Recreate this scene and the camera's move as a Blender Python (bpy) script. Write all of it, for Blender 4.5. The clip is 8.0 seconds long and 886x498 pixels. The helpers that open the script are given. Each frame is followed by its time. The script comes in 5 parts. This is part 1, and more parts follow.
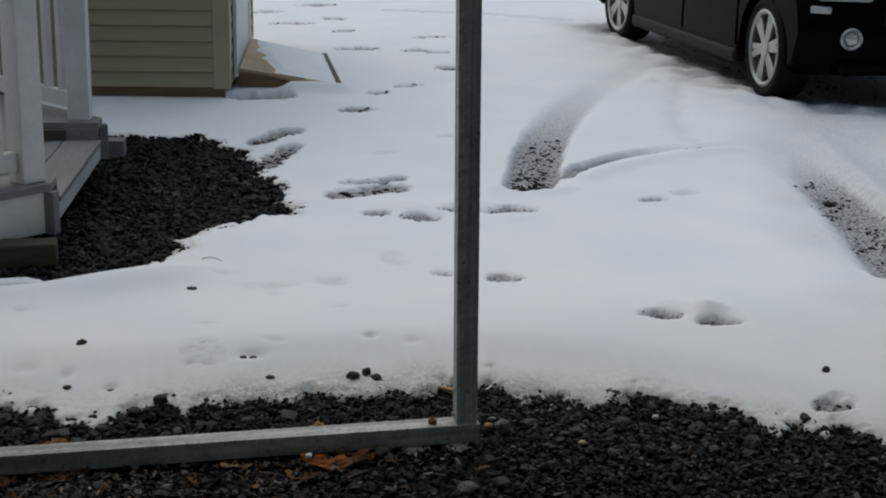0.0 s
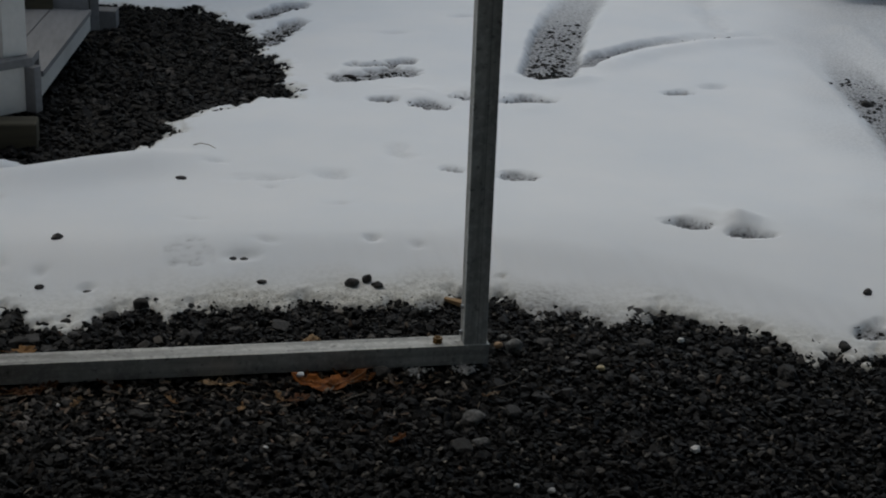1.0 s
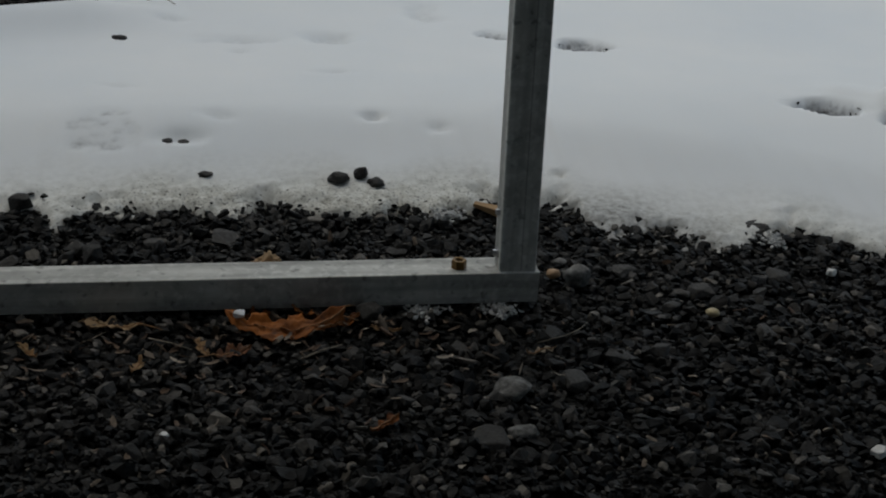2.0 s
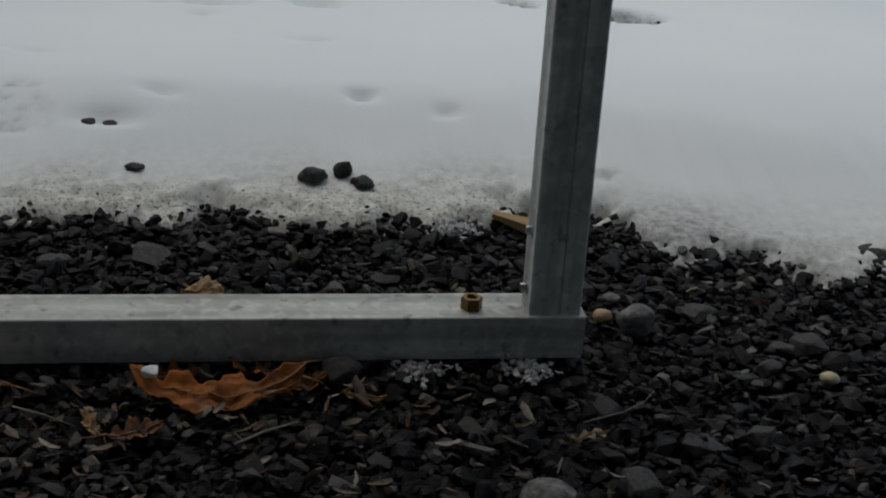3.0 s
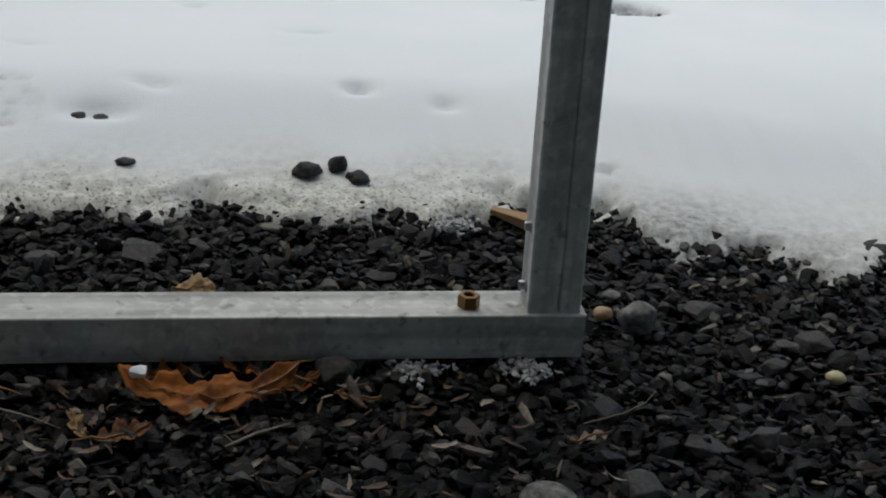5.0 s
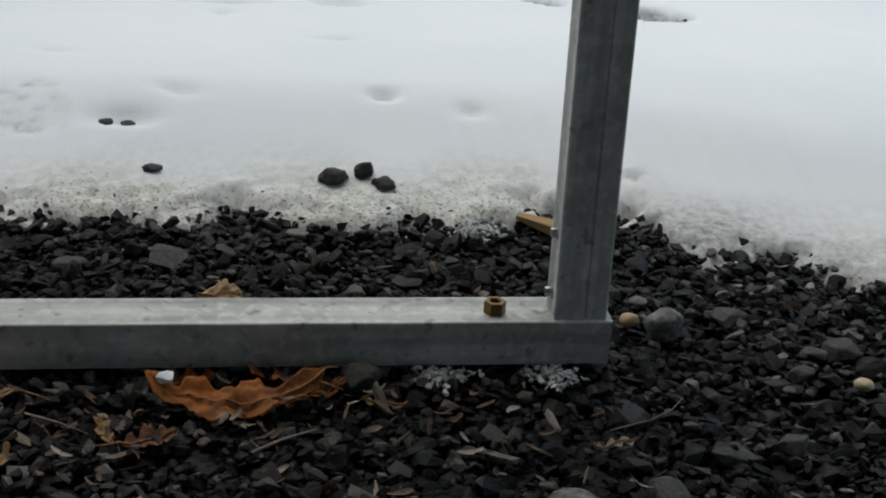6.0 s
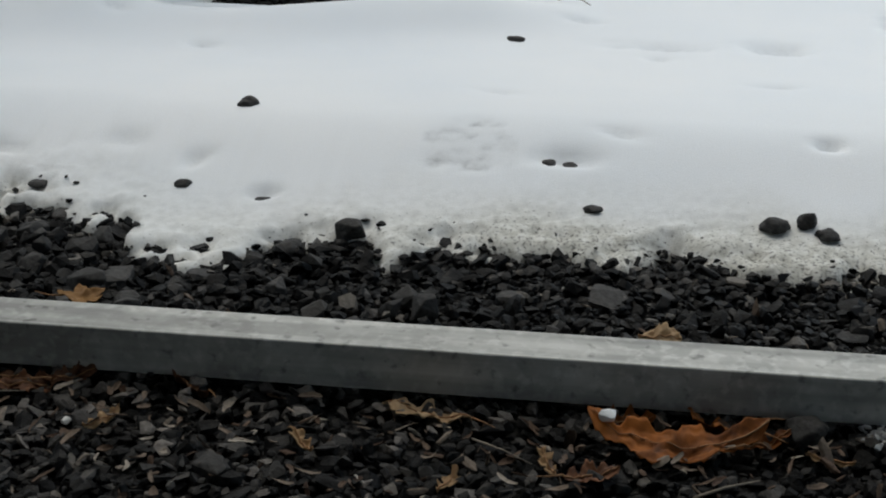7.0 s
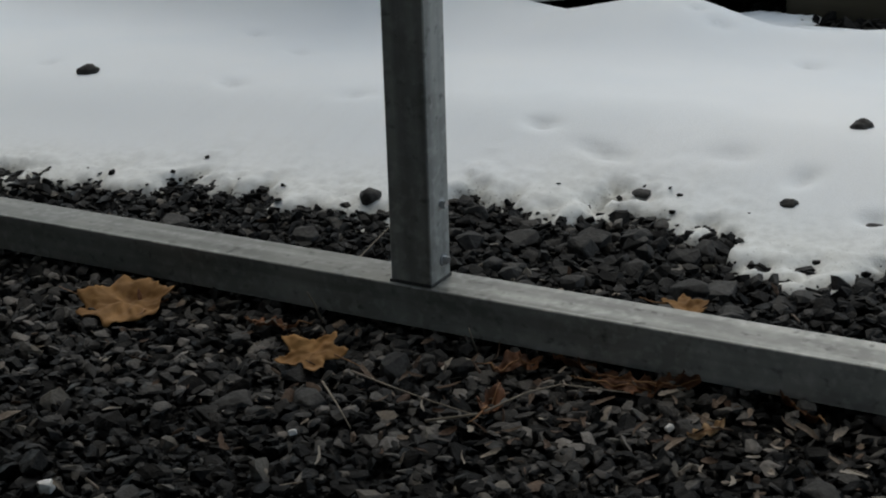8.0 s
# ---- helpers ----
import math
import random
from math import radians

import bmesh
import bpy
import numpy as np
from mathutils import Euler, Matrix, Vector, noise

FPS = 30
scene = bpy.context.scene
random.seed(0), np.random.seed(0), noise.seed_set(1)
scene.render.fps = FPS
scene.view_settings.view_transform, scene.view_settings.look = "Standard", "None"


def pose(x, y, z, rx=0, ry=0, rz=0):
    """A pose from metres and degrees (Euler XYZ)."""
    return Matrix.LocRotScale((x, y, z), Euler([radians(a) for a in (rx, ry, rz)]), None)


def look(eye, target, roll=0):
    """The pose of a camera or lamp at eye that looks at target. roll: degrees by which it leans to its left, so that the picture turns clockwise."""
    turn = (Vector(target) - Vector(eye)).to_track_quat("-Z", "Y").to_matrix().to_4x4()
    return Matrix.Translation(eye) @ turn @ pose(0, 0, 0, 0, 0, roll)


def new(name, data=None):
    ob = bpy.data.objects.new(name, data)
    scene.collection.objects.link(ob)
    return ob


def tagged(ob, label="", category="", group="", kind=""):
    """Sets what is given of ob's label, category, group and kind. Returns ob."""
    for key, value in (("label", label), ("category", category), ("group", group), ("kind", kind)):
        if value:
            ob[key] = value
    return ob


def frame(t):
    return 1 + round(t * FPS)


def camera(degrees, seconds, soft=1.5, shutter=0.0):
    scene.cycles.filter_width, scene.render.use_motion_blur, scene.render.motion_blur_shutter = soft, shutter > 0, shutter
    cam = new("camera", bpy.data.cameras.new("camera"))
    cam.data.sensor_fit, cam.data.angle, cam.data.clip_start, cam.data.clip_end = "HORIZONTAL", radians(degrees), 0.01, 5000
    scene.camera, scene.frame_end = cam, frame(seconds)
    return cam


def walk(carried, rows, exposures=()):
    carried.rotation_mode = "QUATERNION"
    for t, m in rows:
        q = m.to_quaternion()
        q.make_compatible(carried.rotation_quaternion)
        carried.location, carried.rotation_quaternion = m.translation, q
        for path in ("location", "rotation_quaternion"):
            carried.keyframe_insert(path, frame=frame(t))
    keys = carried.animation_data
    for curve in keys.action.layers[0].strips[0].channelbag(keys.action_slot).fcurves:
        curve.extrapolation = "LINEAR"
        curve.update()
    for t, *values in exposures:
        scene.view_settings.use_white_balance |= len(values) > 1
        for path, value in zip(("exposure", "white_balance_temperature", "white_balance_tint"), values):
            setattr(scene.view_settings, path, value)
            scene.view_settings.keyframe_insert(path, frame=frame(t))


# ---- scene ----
cam = camera(34.0, 8.0, soft=2.0)
PATH = [
    (0, (-0.9509, -3.6316, 1.6452), (-0.5204, -1.7580, 1.0936), 1.26),
    (0.2, (-0.9154, -3.6213, 1.6513), (-0.4856, -1.7728, 1.0202), 1.76),
    (0.4, (-0.8996, -3.5892, 1.6294), (-0.4808, -1.7523, 0.9583), 3.10),
    (0.5, (-0.8901, -3.5579, 1.6233), (-0.4875, -1.7289, 0.9213), 3.47),
    (0.7, (-0.8791, -3.4918, 1.6169), (-0.4970, -1.6739, 0.8758), 3.54),
    (1, (-0.8785, -3.2376, 1.6002), (-0.4602, -1.4175, 0.8844), 3.09),
    (1.2, (-0.8620, -2.9123, 1.4924), (-0.3832, -1.1138, 0.7603), 2.69),
    (1.5, (-0.7716, -2.4816, 1.3126), (-0.3066, -0.7152, 0.4979), 2.67),
    (1.7, (-0.6719, -2.2985, 1.1826), (-0.2819, -0.5144, 0.3671), 2.20),
    (2.8, (-0.4641, -1.5375, 0.8387), (-0.1325, 0.2656, 0.0393), 4.37),
    (3, (-0.4397, -1.4283, 0.7941), (-0.1033, 0.3680, -0.0185), 4.48),
    (3.5, (-0.4375, -1.3978, 0.7794), (-0.0755, 0.3985, -0.0221), 5.03),
    (4, (-0.4342, -1.3973, 0.7777), (-0.1002, 0.3870, -0.0616), 4.37),
    (4.5, (-0.4267, -1.3949, 0.7774), (-0.0735, 0.3971, -0.0374), 4.55),
    (5.8, (-0.4354, -1.3873, 0.7836), (-0.1324, 0.4080, -0.0442), 4.20),
    (6, (-0.4308, -1.3906, 0.7798), (-0.1276, 0.4108, -0.0344), 4.04),
    (6.2, (-0.4301, -1.3888, 0.7851), (-0.1535, 0.4201, -0.0218), 3.66),
    (6.5, (-0.4476, -1.3917, 0.7842), (-0.2967, 0.4414, -0.0011), 3.09),
    (6.6, (-0.4485, -1.3962, 0.7816), (-0.3878, 0.4425, -0.0029), 2.36),
    (6.8, (-0.4609, -1.3870, 0.7679), (-0.5758, 0.4503, -0.0136), 1.13),
    (7, (-0.4846, -1.3925, 0.7663), (-0.7268, 0.4385, -0.0010), 0.48),
    (7.2, (-0.4861, -1.3870, 0.7761), (-0.8802, 0.4141, 0.0012), -0.75),
    (7.5, (-0.5244, -1.3710, 0.7469), (-1.1062, 0.3885, -0.0053), -1.41),
    (7.8, (-0.5499, -1.3758, 0.7309), (-1.3492, 0.3086, 0.0070), -2.18),
    (8, (-0.5757, -1.3810, 0.7234), (-1.5197, 0.2341, 0.0163), -2.68),
]
EXPOSURES = [(t, stops, 6650 if t < 0.2 else 6700 if t < 0.7 else 6750, 3 if t < 1.2 else 1) for t, stops in ((0, 0.04), (0.5, -0.25), (1.0, -0.37), (1.5, -0.3), (2.8, -0.18), (3.5, 0.04), (4.5, 0.32), (6.0, 0.52), (6.6, 0.52), (7.2, 0.48), (8.0, 0.40))]
walk(cam, [(t, look(eye, target, roll)) for t, eye, target, roll in PATH], EXPOSURES)

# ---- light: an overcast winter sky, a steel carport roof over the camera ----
SUN_UP, SUN_TURN = radians(60), radians(-20)
world = bpy.data.worlds.new("winter_sky")
scene.world = world
world.use_nodes = True
wn = world.node_tree.nodes
sky = wn.new("ShaderNodeTexSky")
sky.sky_type, sky.sun_disc = "NISHITA", False
sky.sun_elevation, sky.sun_rotation = SUN_UP, SUN_TURN
sky.air_density, sky.dust_density, sky.ozone_density = 1.0, 2.5, 1.0
wn["Background"].inputs["Strength"].default_value = 0.10
world.node_tree.links.new(sky.outputs["Color"], wn["Background"].inputs["Color"])
sun = new("sun", bpy.data.lights.new("sun", "SUN"))
sun.data.energy, sun.data.angle, sun.data.color = 0.9, radians(120), (1.0, 0.98, 0.95)
sun.matrix_world = look((math.sin(SUN_TURN) * math.cos(SUN_UP) * 20, math.cos(SUN_TURN) * math.cos(SUN_UP) * 20, math.sin(SUN_UP) * 20), (0, 0, 0))


# ---- materials ----
def material(name, rough=0.6, metal=0.0):
    m = bpy.data.materials.new(name)
    m.use_nodes = True
    b = m.node_tree.nodes["Principled BSDF"]
    b.inputs["Roughness"].default_value, b.inputs["Metallic"].default_value = rough, metal
    return m, m.node_tree, b


def node(tree, kind, **values):
    n = tree.nodes.new(kind)
    for key, value in values.items():
        n.inputs[key.replace("_", " ")].default_value = value
    return n


def ramp(tree, source, stops):
    r = tree.nodes.new("ShaderNodeValToRGB")
    e = r.color_ramp.elements
    while len(e) < len(stops):
        e.new(0.5)
    for k, (at, colour) in enumerate(stops):
        e[k].position, e[k].color = at, (*colour, 1)
    tree.links.new(source, r.inputs["Fac"])
    return r.outputs["Color"]


def noise_of(tree, scale, detail=4.0, coords="Object", stretch=(1, 1, 1)):
    c = tree.nodes.new("ShaderNodeTexCoord")
    p = tree.nodes.new("ShaderNodeMapping")
    p.inputs["Scale"].default_value = stretch
    n = node(tree, "ShaderNodeTexNoise", Scale=scale, Detail=detail)
    tree.links.new(c.outputs[coords], p.inputs["Vector"])
    tree.links.new(p.outputs["Vector"], n.inputs["Vector"])
    return n.outputs["Fac"]


def bump(tree, b, height, strength=0.3, distance=0.002):
    n = node(tree, "ShaderNodeBump", Strength=strength, Distance=distance)
    tree.links.new(height, n.inputs["Height"])
    tree.links.new(n.outputs["Normal"], b.inputs["Normal"])


def mix(tree, fac, a, c, blend="MIX"):
    m = tree.nodes.new("ShaderNodeMix")
    m.data_type, m.blend_type = "RGBA", blend
    for value, key in ((fac, 0), (a, 6), (c, 7)):
        if isinstance(value, bpy.types.NodeSocket):
            tree.links.new(value, m.inputs[key])
        else:
            m.inputs[key].default_value = value if key == 0 else (*value, 1)
    return m.outputs[2]


def grained(name, dark, light, scale, rough, metal=0.0, relief=0.2, distance=0.001, stretch=(1, 1, 1), coarse=3.0, vary=0.0):
    """A surface with grain at one scale and stains at a coarser one."""
    m, t, b = material(name, rough, metal)
    fine, wide = noise_of(t, scale, 6, stretch=stretch), noise_of(t, coarse, 3, stretch=stretch)
    colour = ramp(t, fine, [(0.3, dark), (0.7, light)])
    colour = mix(t, 0.5, colour, ramp(t, wide, [(0.3, tuple(0.72 * v for v in dark)), (0.7, light)]))
    if vary:
        info = t.nodes.new("ShaderNodeObjectInfo")
        tone = ramp(t, info.outputs["Random"], [(0.0, (1 - vary,) * 3), (1.0, (1 + vary * 0.3,) * 3)])
        colour = mix(t, 1.0, colour, tone, "MULTIPLY")
    t.links.new(colour, b.inputs["Base Color"])
    bump(t, b, fine, relief, distance)
    return m


def chip_material(name, stops, rough=0.55):
    """Crushed stone: each chip its own tone, with a fine grain."""
    m, t, b = material(name, rough)
    g = t.nodes.new("ShaderNodeNewGeometry")
    tone = ramp(t, g.outputs["Random Per Island"], stops)
    grain = noise_of(t, 260, 5)
    colour = mix(t, 0.45, tone, ramp(t, grain, [(0.35, (0.55,) * 3), (0.7, (1.5,) * 3)]), "MULTIPLY")
    t.links.new(colour, b.inputs["Base Color"])
    t.links.new(ramp(t, noise_of(t, 40, 2), [(0.3, (0.42,) * 3), (0.75, (0.8,) * 3)]), b.inputs["Roughness"])
    bump(t, b, mix(t, 0.5, grain, noise_of(t, 95, 4)), 0.6, 0.004)
    b.inputs["Specular IOR Level"].default_value = 0.15
    return m


def snow_material():
    m, t, b = material("snow", 0.75)
    a = t.nodes.new("ShaderNodeAttribute")
    a.attribute_name = "slush"
    crumbs = noise_of(t, 420, 4)
    clean = ramp(t, noise_of(t, 2.2, 3), [(0.3, (0.80, 0.83, 0.86)), (0.7, (0.86, 0.87, 0.88))])
    dirty = ramp(t, noise_of(t, 70, 6), [(0.32, (0.38, 0.365, 0.31)), (0.5, (0.56, 0.545, 0.485)), (0.68, (0.72, 0.71, 0.665))])
    colour = mix(t, a.outputs["Fac"], clean, dirty)
    # grit and holes melted down to the stone, thicker towards the edge
    pits = t.nodes.new("ShaderNodeMath")
    pits.operation = "MULTIPLY_ADD"
    pits.inputs[1].default_value = 0.30
    t.links.new(a.outputs["Fac"], pits.inputs[0])
    t.links.new(noise_of(t, 200, 7), pits.inputs[2])
    colour = mix(t, ramp(t, pits.outputs[0], [(0.77, (0, 0, 0)), (0.92, (0.8,) * 3)]), colour, (0.07, 0.067, 0.06))
    # wet: dark slush in tracks and prints, plus shade painted into dents and tread
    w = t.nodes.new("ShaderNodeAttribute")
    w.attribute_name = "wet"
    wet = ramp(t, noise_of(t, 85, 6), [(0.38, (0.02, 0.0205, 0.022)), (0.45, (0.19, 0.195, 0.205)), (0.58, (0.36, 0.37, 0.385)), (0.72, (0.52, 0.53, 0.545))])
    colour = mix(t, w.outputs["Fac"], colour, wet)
    t.links.new(colour, b.inputs["Base Color"])
    bump(t, b, crumbs, 0.35, 0.002)
    return m


def shifted(tree, value, times, plus):
    n = tree.nodes.new("ShaderNodeMath")
    n.operation = "MULTIPLY_ADD"
    n.inputs[1].default_value, n.inputs[2].default_value = times, plus
    tree.links.new(value, n.inputs[0])
    return n.outputs[0]


def galvanised(name, stretch, pale=1.0, darker_along=False):
    m, t, b = material(name, 0.65, 0.05)
    spangle = t.nodes.new("ShaderNodeTexVoronoi")
    c = t.nodes.new("ShaderNodeTexCoord")
    spangle.inputs["Scale"].default_value = 55
    t.links.new(c.outputs["Object"], spangle.inputs["Vector"])
    tone = ramp(t, spangle.outputs["Color"], [(0.1, (0.350 * pale, 0.350 * pale, 0.332 * pale)), (0.9, (0.424 * pale, 0.424 * pale, 0.402 * pale))])
    dull = noise_of(t, 14, 6)
    colour = mix(t, ramp(t, dull, [(0.42, (0, 0, 0)), (0.68, (1, 1, 1))]), tone, (0.525 * pale, 0.525 * pale, 0.50 * pale))
    colour = mix(t, ramp(t, noise_of(t, 75, 5), [(0.50, (0, 0, 0)), (0.66, (0.7,) * 3)]), colour, (0.60 * pale, 0.60 * pale, 0.575 * pale))
    if darker_along:
        # colour drops to about half along the rail, raggedly, away from its end
        at = t.nodes.new("ShaderNodeSeparateXYZ")
        t.links.new(c.outputs["Object"], at.inputs["Vector"])
        worn = t.nodes.new("ShaderNodeMath")
        worn.operation = "MULTIPLY_ADD"
        worn.inputs[1].default_value = 0.35
        t.links.new(noise_of(t, 3.0, 4), worn.inputs[0])
        t.links.new(at.outputs["X"], worn.inputs[2])
        colour = mix(t, 1.0, colour, ramp(t, shifted(t, worn.outputs[0], 0.45, 0.72), [(0.05, (0.50, 0.505, 0.497)), (0.45, (1.0,) * 3)]), "MULTIPLY")
    streak = noise_of(t, 34, 5, stretch=stretch)
    colour = mix(t, 0.6, colour, ramp(t, streak, [(0.40, (0.52,) * 3), (0.58, (1.12,) * 3)]), "MULTIPLY")
    flecks = ramp(t, noise_of(t, 60, 5), [(0.60, (1,) * 3), (0.72, (0.5,) * 3)])
    colour = mix(t, 1.0, colour, flecks, "MULTIPLY")
    t.links.new(colour, b.inputs["Base Color"])
    t.links.new(ramp(t, dull, [(0.35, (0.48,) * 3), (0.7, (0.7,) * 3)]), b.inputs["Roughness"])
    b.inputs["Specular IOR Level"].default_value = 0.35
    bump(t, b, noise_of(t, 120, 4), 0.12, 0.0006)
    return m


def gravel_ground():
    """Trodden small gravel: cells of stone size, each its own tone, with dark joints."""
    m, t, b = material("packed_gravel", 0.75)
    c = t.nodes.new("ShaderNodeTexCoord")
    warp = node(t, "ShaderNodeTexNoise", Scale=45, Detail=2)
    t.links.new(c.outputs["Object"], warp.inputs["Vector"])
    at = mix(t, 0.012, c.outputs["Object"], warp.outputs["Color"], "ADD")
    cells, joints = t.nodes.new("ShaderNodeTexVoronoi"), t.nodes.new("ShaderNodeTexVoronoi")
    joints.feature = "DISTANCE_TO_EDGE"
    for v in (cells, joints):
        v.inputs["Scale"].default_value = 62
        t.links.new(at, v.inputs["Vector"])
    grey = t.nodes.new("ShaderNodeRGBToBW")
    t.links.new(cells.outputs["Color"], grey.inputs["Color"])
    tone = ramp(t, grey.outputs["Val"], [(0.1, (0.007, 0.007, 0.0071)), (0.6, (0.028, 0.0277, 0.0277)), (0.9, (0.075, 0.074, 0.073))])
    gap = ramp(t, joints.outputs["Distance"], [(0.0, (0.15,) * 3), (0.12, (1.0,) * 3)])
    t.links.new(mix(t, 1.0, tone, gap, "MULTIPLY"), b.inputs["Base Color"])
    b.inputs["Specular IOR Level"].default_value = 0.28
    bump(t, b, ramp(t, joints.outputs["Distance"], [(0.0, (0.0,) * 3), (0.3, (1.0,) * 3)]), 0.9, 0.008)
    return m


M_SNOW = snow_material()
M_STEEL, M_RAIL = galvanised("galvanised_post", (1, 1, 0.012), 1.18), galvanised("galvanised_rail", (0.05, 1, 1), 1.02, True)
M_GRAVEL = chip_material("slate_gravel", [(0.0, (0.0010, 0.0010, 0.0010)), (0.45, (0.0020, 0.0019, 0.0019)), (0.66, (0.0050, 0.0047, 0.0045)), (0.82, (0.021, 0.020, 0.019)), (0.94, (0.066, 0.062, 0.058)), (1.0, (0.15, 0.135, 0.117))])
M_DUSTY = chip_material("dusty_gravel", [(0.0, (0.022, 0.0210, 0.020)), (0.5, (0.055, 0.051, 0.0475)), (0.8, (0.11, 0.101, 0.093)), (1.0, (0.20, 0.18, 0.162))], 0.8)
M_LITTER = chip_material("dry_litter", [(0.0, (0.05, 0.028, 0.018)), (0.35, (0.10, 0.065, 0.045)), (0.7, (0.17, 0.135, 0.105)), (0.92, (0.26, 0.22, 0.18)), (1.0, (0.36, 0.33, 0.29))], 0.8)
# lighter steel for the tube corners: an edge highlight painted into the colour
M_RAIL_GLINT, M_POST_GLINT = galvanised("painted_rail_highlight", (0.05, 1, 1), 1.45, True), galvanised("painted_post_highlight", (1, 1, 0.012), 1.55)
# the post steel at about two thirds tone, for all posts but the first
M_DARK_STEEL, M_DARK_GLINT = galvanised("dull_galvanised_post", (1, 1, 0.006), 0.74), galvanised("painted_dark_post_highlight", (1, 1, 0.012), 0.95)
M_SEAM = galvanised("weld_seam", (1, 1, 0.012), 0.8)
M_BEAD = grained("dark_weld_steel", (0.02, 0.02, 0.02), (0.10, 0.10, 0.098), 150, 0.6, 0.2, relief=0.5)
M_SHRED = chip_material("leaf_shreds", [(0.0, (0.05, 0.026, 0.015)), (0.4, (0.10, 0.066, 0.045)), (0.75, (0.18, 0.138, 0.105)), (1.0, (0.36, 0.32, 0.27))], 0.8)
M_SOIL = gravel_ground()
M_WET_GRAVEL = chip_material("wet_gravel", [(0.0, (0.0012, 0.0011, 0.001)), (0.5, (0.003, 0.0027, 0.0025)), (0.8, (0.008, 0.0074, 0.007)), (0.95, (0.028, 0.0255, 0.024)), (1.0, (0.08, 0.07, 0.062))])
M_STONE = grained("grey_slate", (0.015, 0.0143, 0.0137), (0.076, 0.0725, 0.069), 190, 0.7, relief=0.7, distance=0.002, coarse=45, vary=0.35)
M_STONE.node_tree.nodes["Principled BSDF"].inputs["Specular IOR Level"].default_value = 0.25
M_ROUND = grained("grey_limestone", (0.055, 0.054, 0.052), (0.25, 0.247, 0.24), 110, 0.85, relief=0.9, distance=0.004, coarse=55)
M_ROUND.node_tree.nodes["Principled BSDF"].inputs["Specular IOR Level"].default_value = 0.15
M_CRUST = grained("wet_snow_crumbs", (0.33, 0.33, 0.325), (0.64, 0.64, 0.635), 150, 0.6, relief=0.4)
M_CHIP = grained("split_wood", (0.27, 0.155, 0.065), (0.46, 0.30, 0.15), 60, 0.8, relief=0.5, stretch=(0.15, 1, 1))
M_TAN = grained("tan_pebble", (0.30, 0.17, 0.08), (0.46, 0.31, 0.18), 120, 0.6)
M_YELLOW = grained("yellow_pebble", (0.42, 0.33, 0.17), (0.62, 0.53, 0.33), 120, 0.5)
M_QUARTZ = grained("white_quartz", (0.55, 0.54, 0.52), (0.80, 0.79, 0.77), 140, 0.45)
M_LEAF = grained("dry_oak_leaf", (0.040, 0.012, 0.005), (0.42, 0.140, 0.028), 60, 0.6, relief=0.5, distance=0.002, coarse=18, vary=0.25)
M_LEAF_PALE = grained("bleached_oak_leaf", (0.27, 0.165, 0.080), (0.46, 0.305, 0.165), 60, 0.65, relief=0.5, distance=0.002, coarse=18, vary=0.2)
M_LEAF_TAN = grained("tan_leaf", (0.30, 0.19, 0.10), (0.46, 0.33, 0.20), 60, 0.7, relief=0.5)
M_LEAF_GOLD = grained("golden_leaf", (0.19, 0.095, 0.034), (0.38, 0.205, 0.075), 60, 0.65, relief=0.5, distance=0.002, coarse=18, vary=0.2)
M_STRAW = grained("grey_straw_leaf", (0.18, 0.14, 0.10), (0.36, 0.30, 0.23), 60, 0.7, relief=0.5)
M_LEAF_BROWN = grained("damp_brown_leaf", (0.030, 0.013, 0.008), (0.26, 0.115, 0.055), 60, 0.6, relief=0.5, distance=0.002, coarse=18, vary=0.3)
for leafy in (M_LEAF, M_LEAF_PALE, M_LEAF_TAN, M_LEAF_GOLD, M_STRAW, M_LEAF_BROWN):
    leafy.node_tree.nodes["Principled BSDF"].inputs["Specular IOR Level"].default_value = 0.15
M_RIB = grained("leaf_stem", (0.22, 0.10, 0.035), (0.36, 0.19, 0.08), 90, 0.7)
M_TWIG = grained("dry_twig", (0.15, 0.12, 0.09), (0.31, 0.265, 0.21), 90, 0.8)
M_BRASS = grained("weathered_brass", (0.11, 0.055, 0.014), (0.30, 0.17, 0.042), 90, 0.45, 0.7)
M_ZINC = grained("zinc_screw", (0.42, 0.43, 0.45), (0.6, 0.6, 0.62), 120, 0.3, 0.9)
M_VINYL = grained("white_vinyl", (0.585, 0.58, 0.555), (0.70, 0.69, 0.66), 40, 0.45, relief=0.05)
M_DECKING = grained("grey_composite_decking", (0.16, 0.16, 0.165), (0.25, 0.25, 0.255), 50, 0.65, relief=0.3, stretch=(1, 0.15, 1))
M_TIMBER = grained("weathered_timber", (0.030, 0.026, 0.016), (0.085, 0.074, 0.045), 40, 0.8, relief=0.5, stretch=(0.12, 1, 1))
M_SIDING = grained("sage_siding", (0.285, 0.252, 0.145), (0.34, 0.30, 0.182), 60, 0.5, relief=0.15, stretch=(0.08, 1, 1), vary=0.08)
M_TRIM = grained("sage_trim", (0.29, 0.262, 0.160), (0.35, 0.318, 0.20), 60, 0.5, relief=0.1)
M_SKID = grained("treated_skid", (0.15, 0.085, 0.04), (0.25, 0.15, 0.075), 50, 0.8, relief=0.4, stretch=(0.1, 1, 1))
M_PLY = grained("raw_plywood", (0.36, 0.25, 0.14), (0.52, 0.39, 0.24), 45, 0.75, relief=0.3, stretch=(1, 0.15, 1))
M_BLACK = grained("black_car_paint", (0.0009, 0.0009, 0.0011), (0.0016, 0.0016, 0.0018), 8, 0.16, relief=0.0)
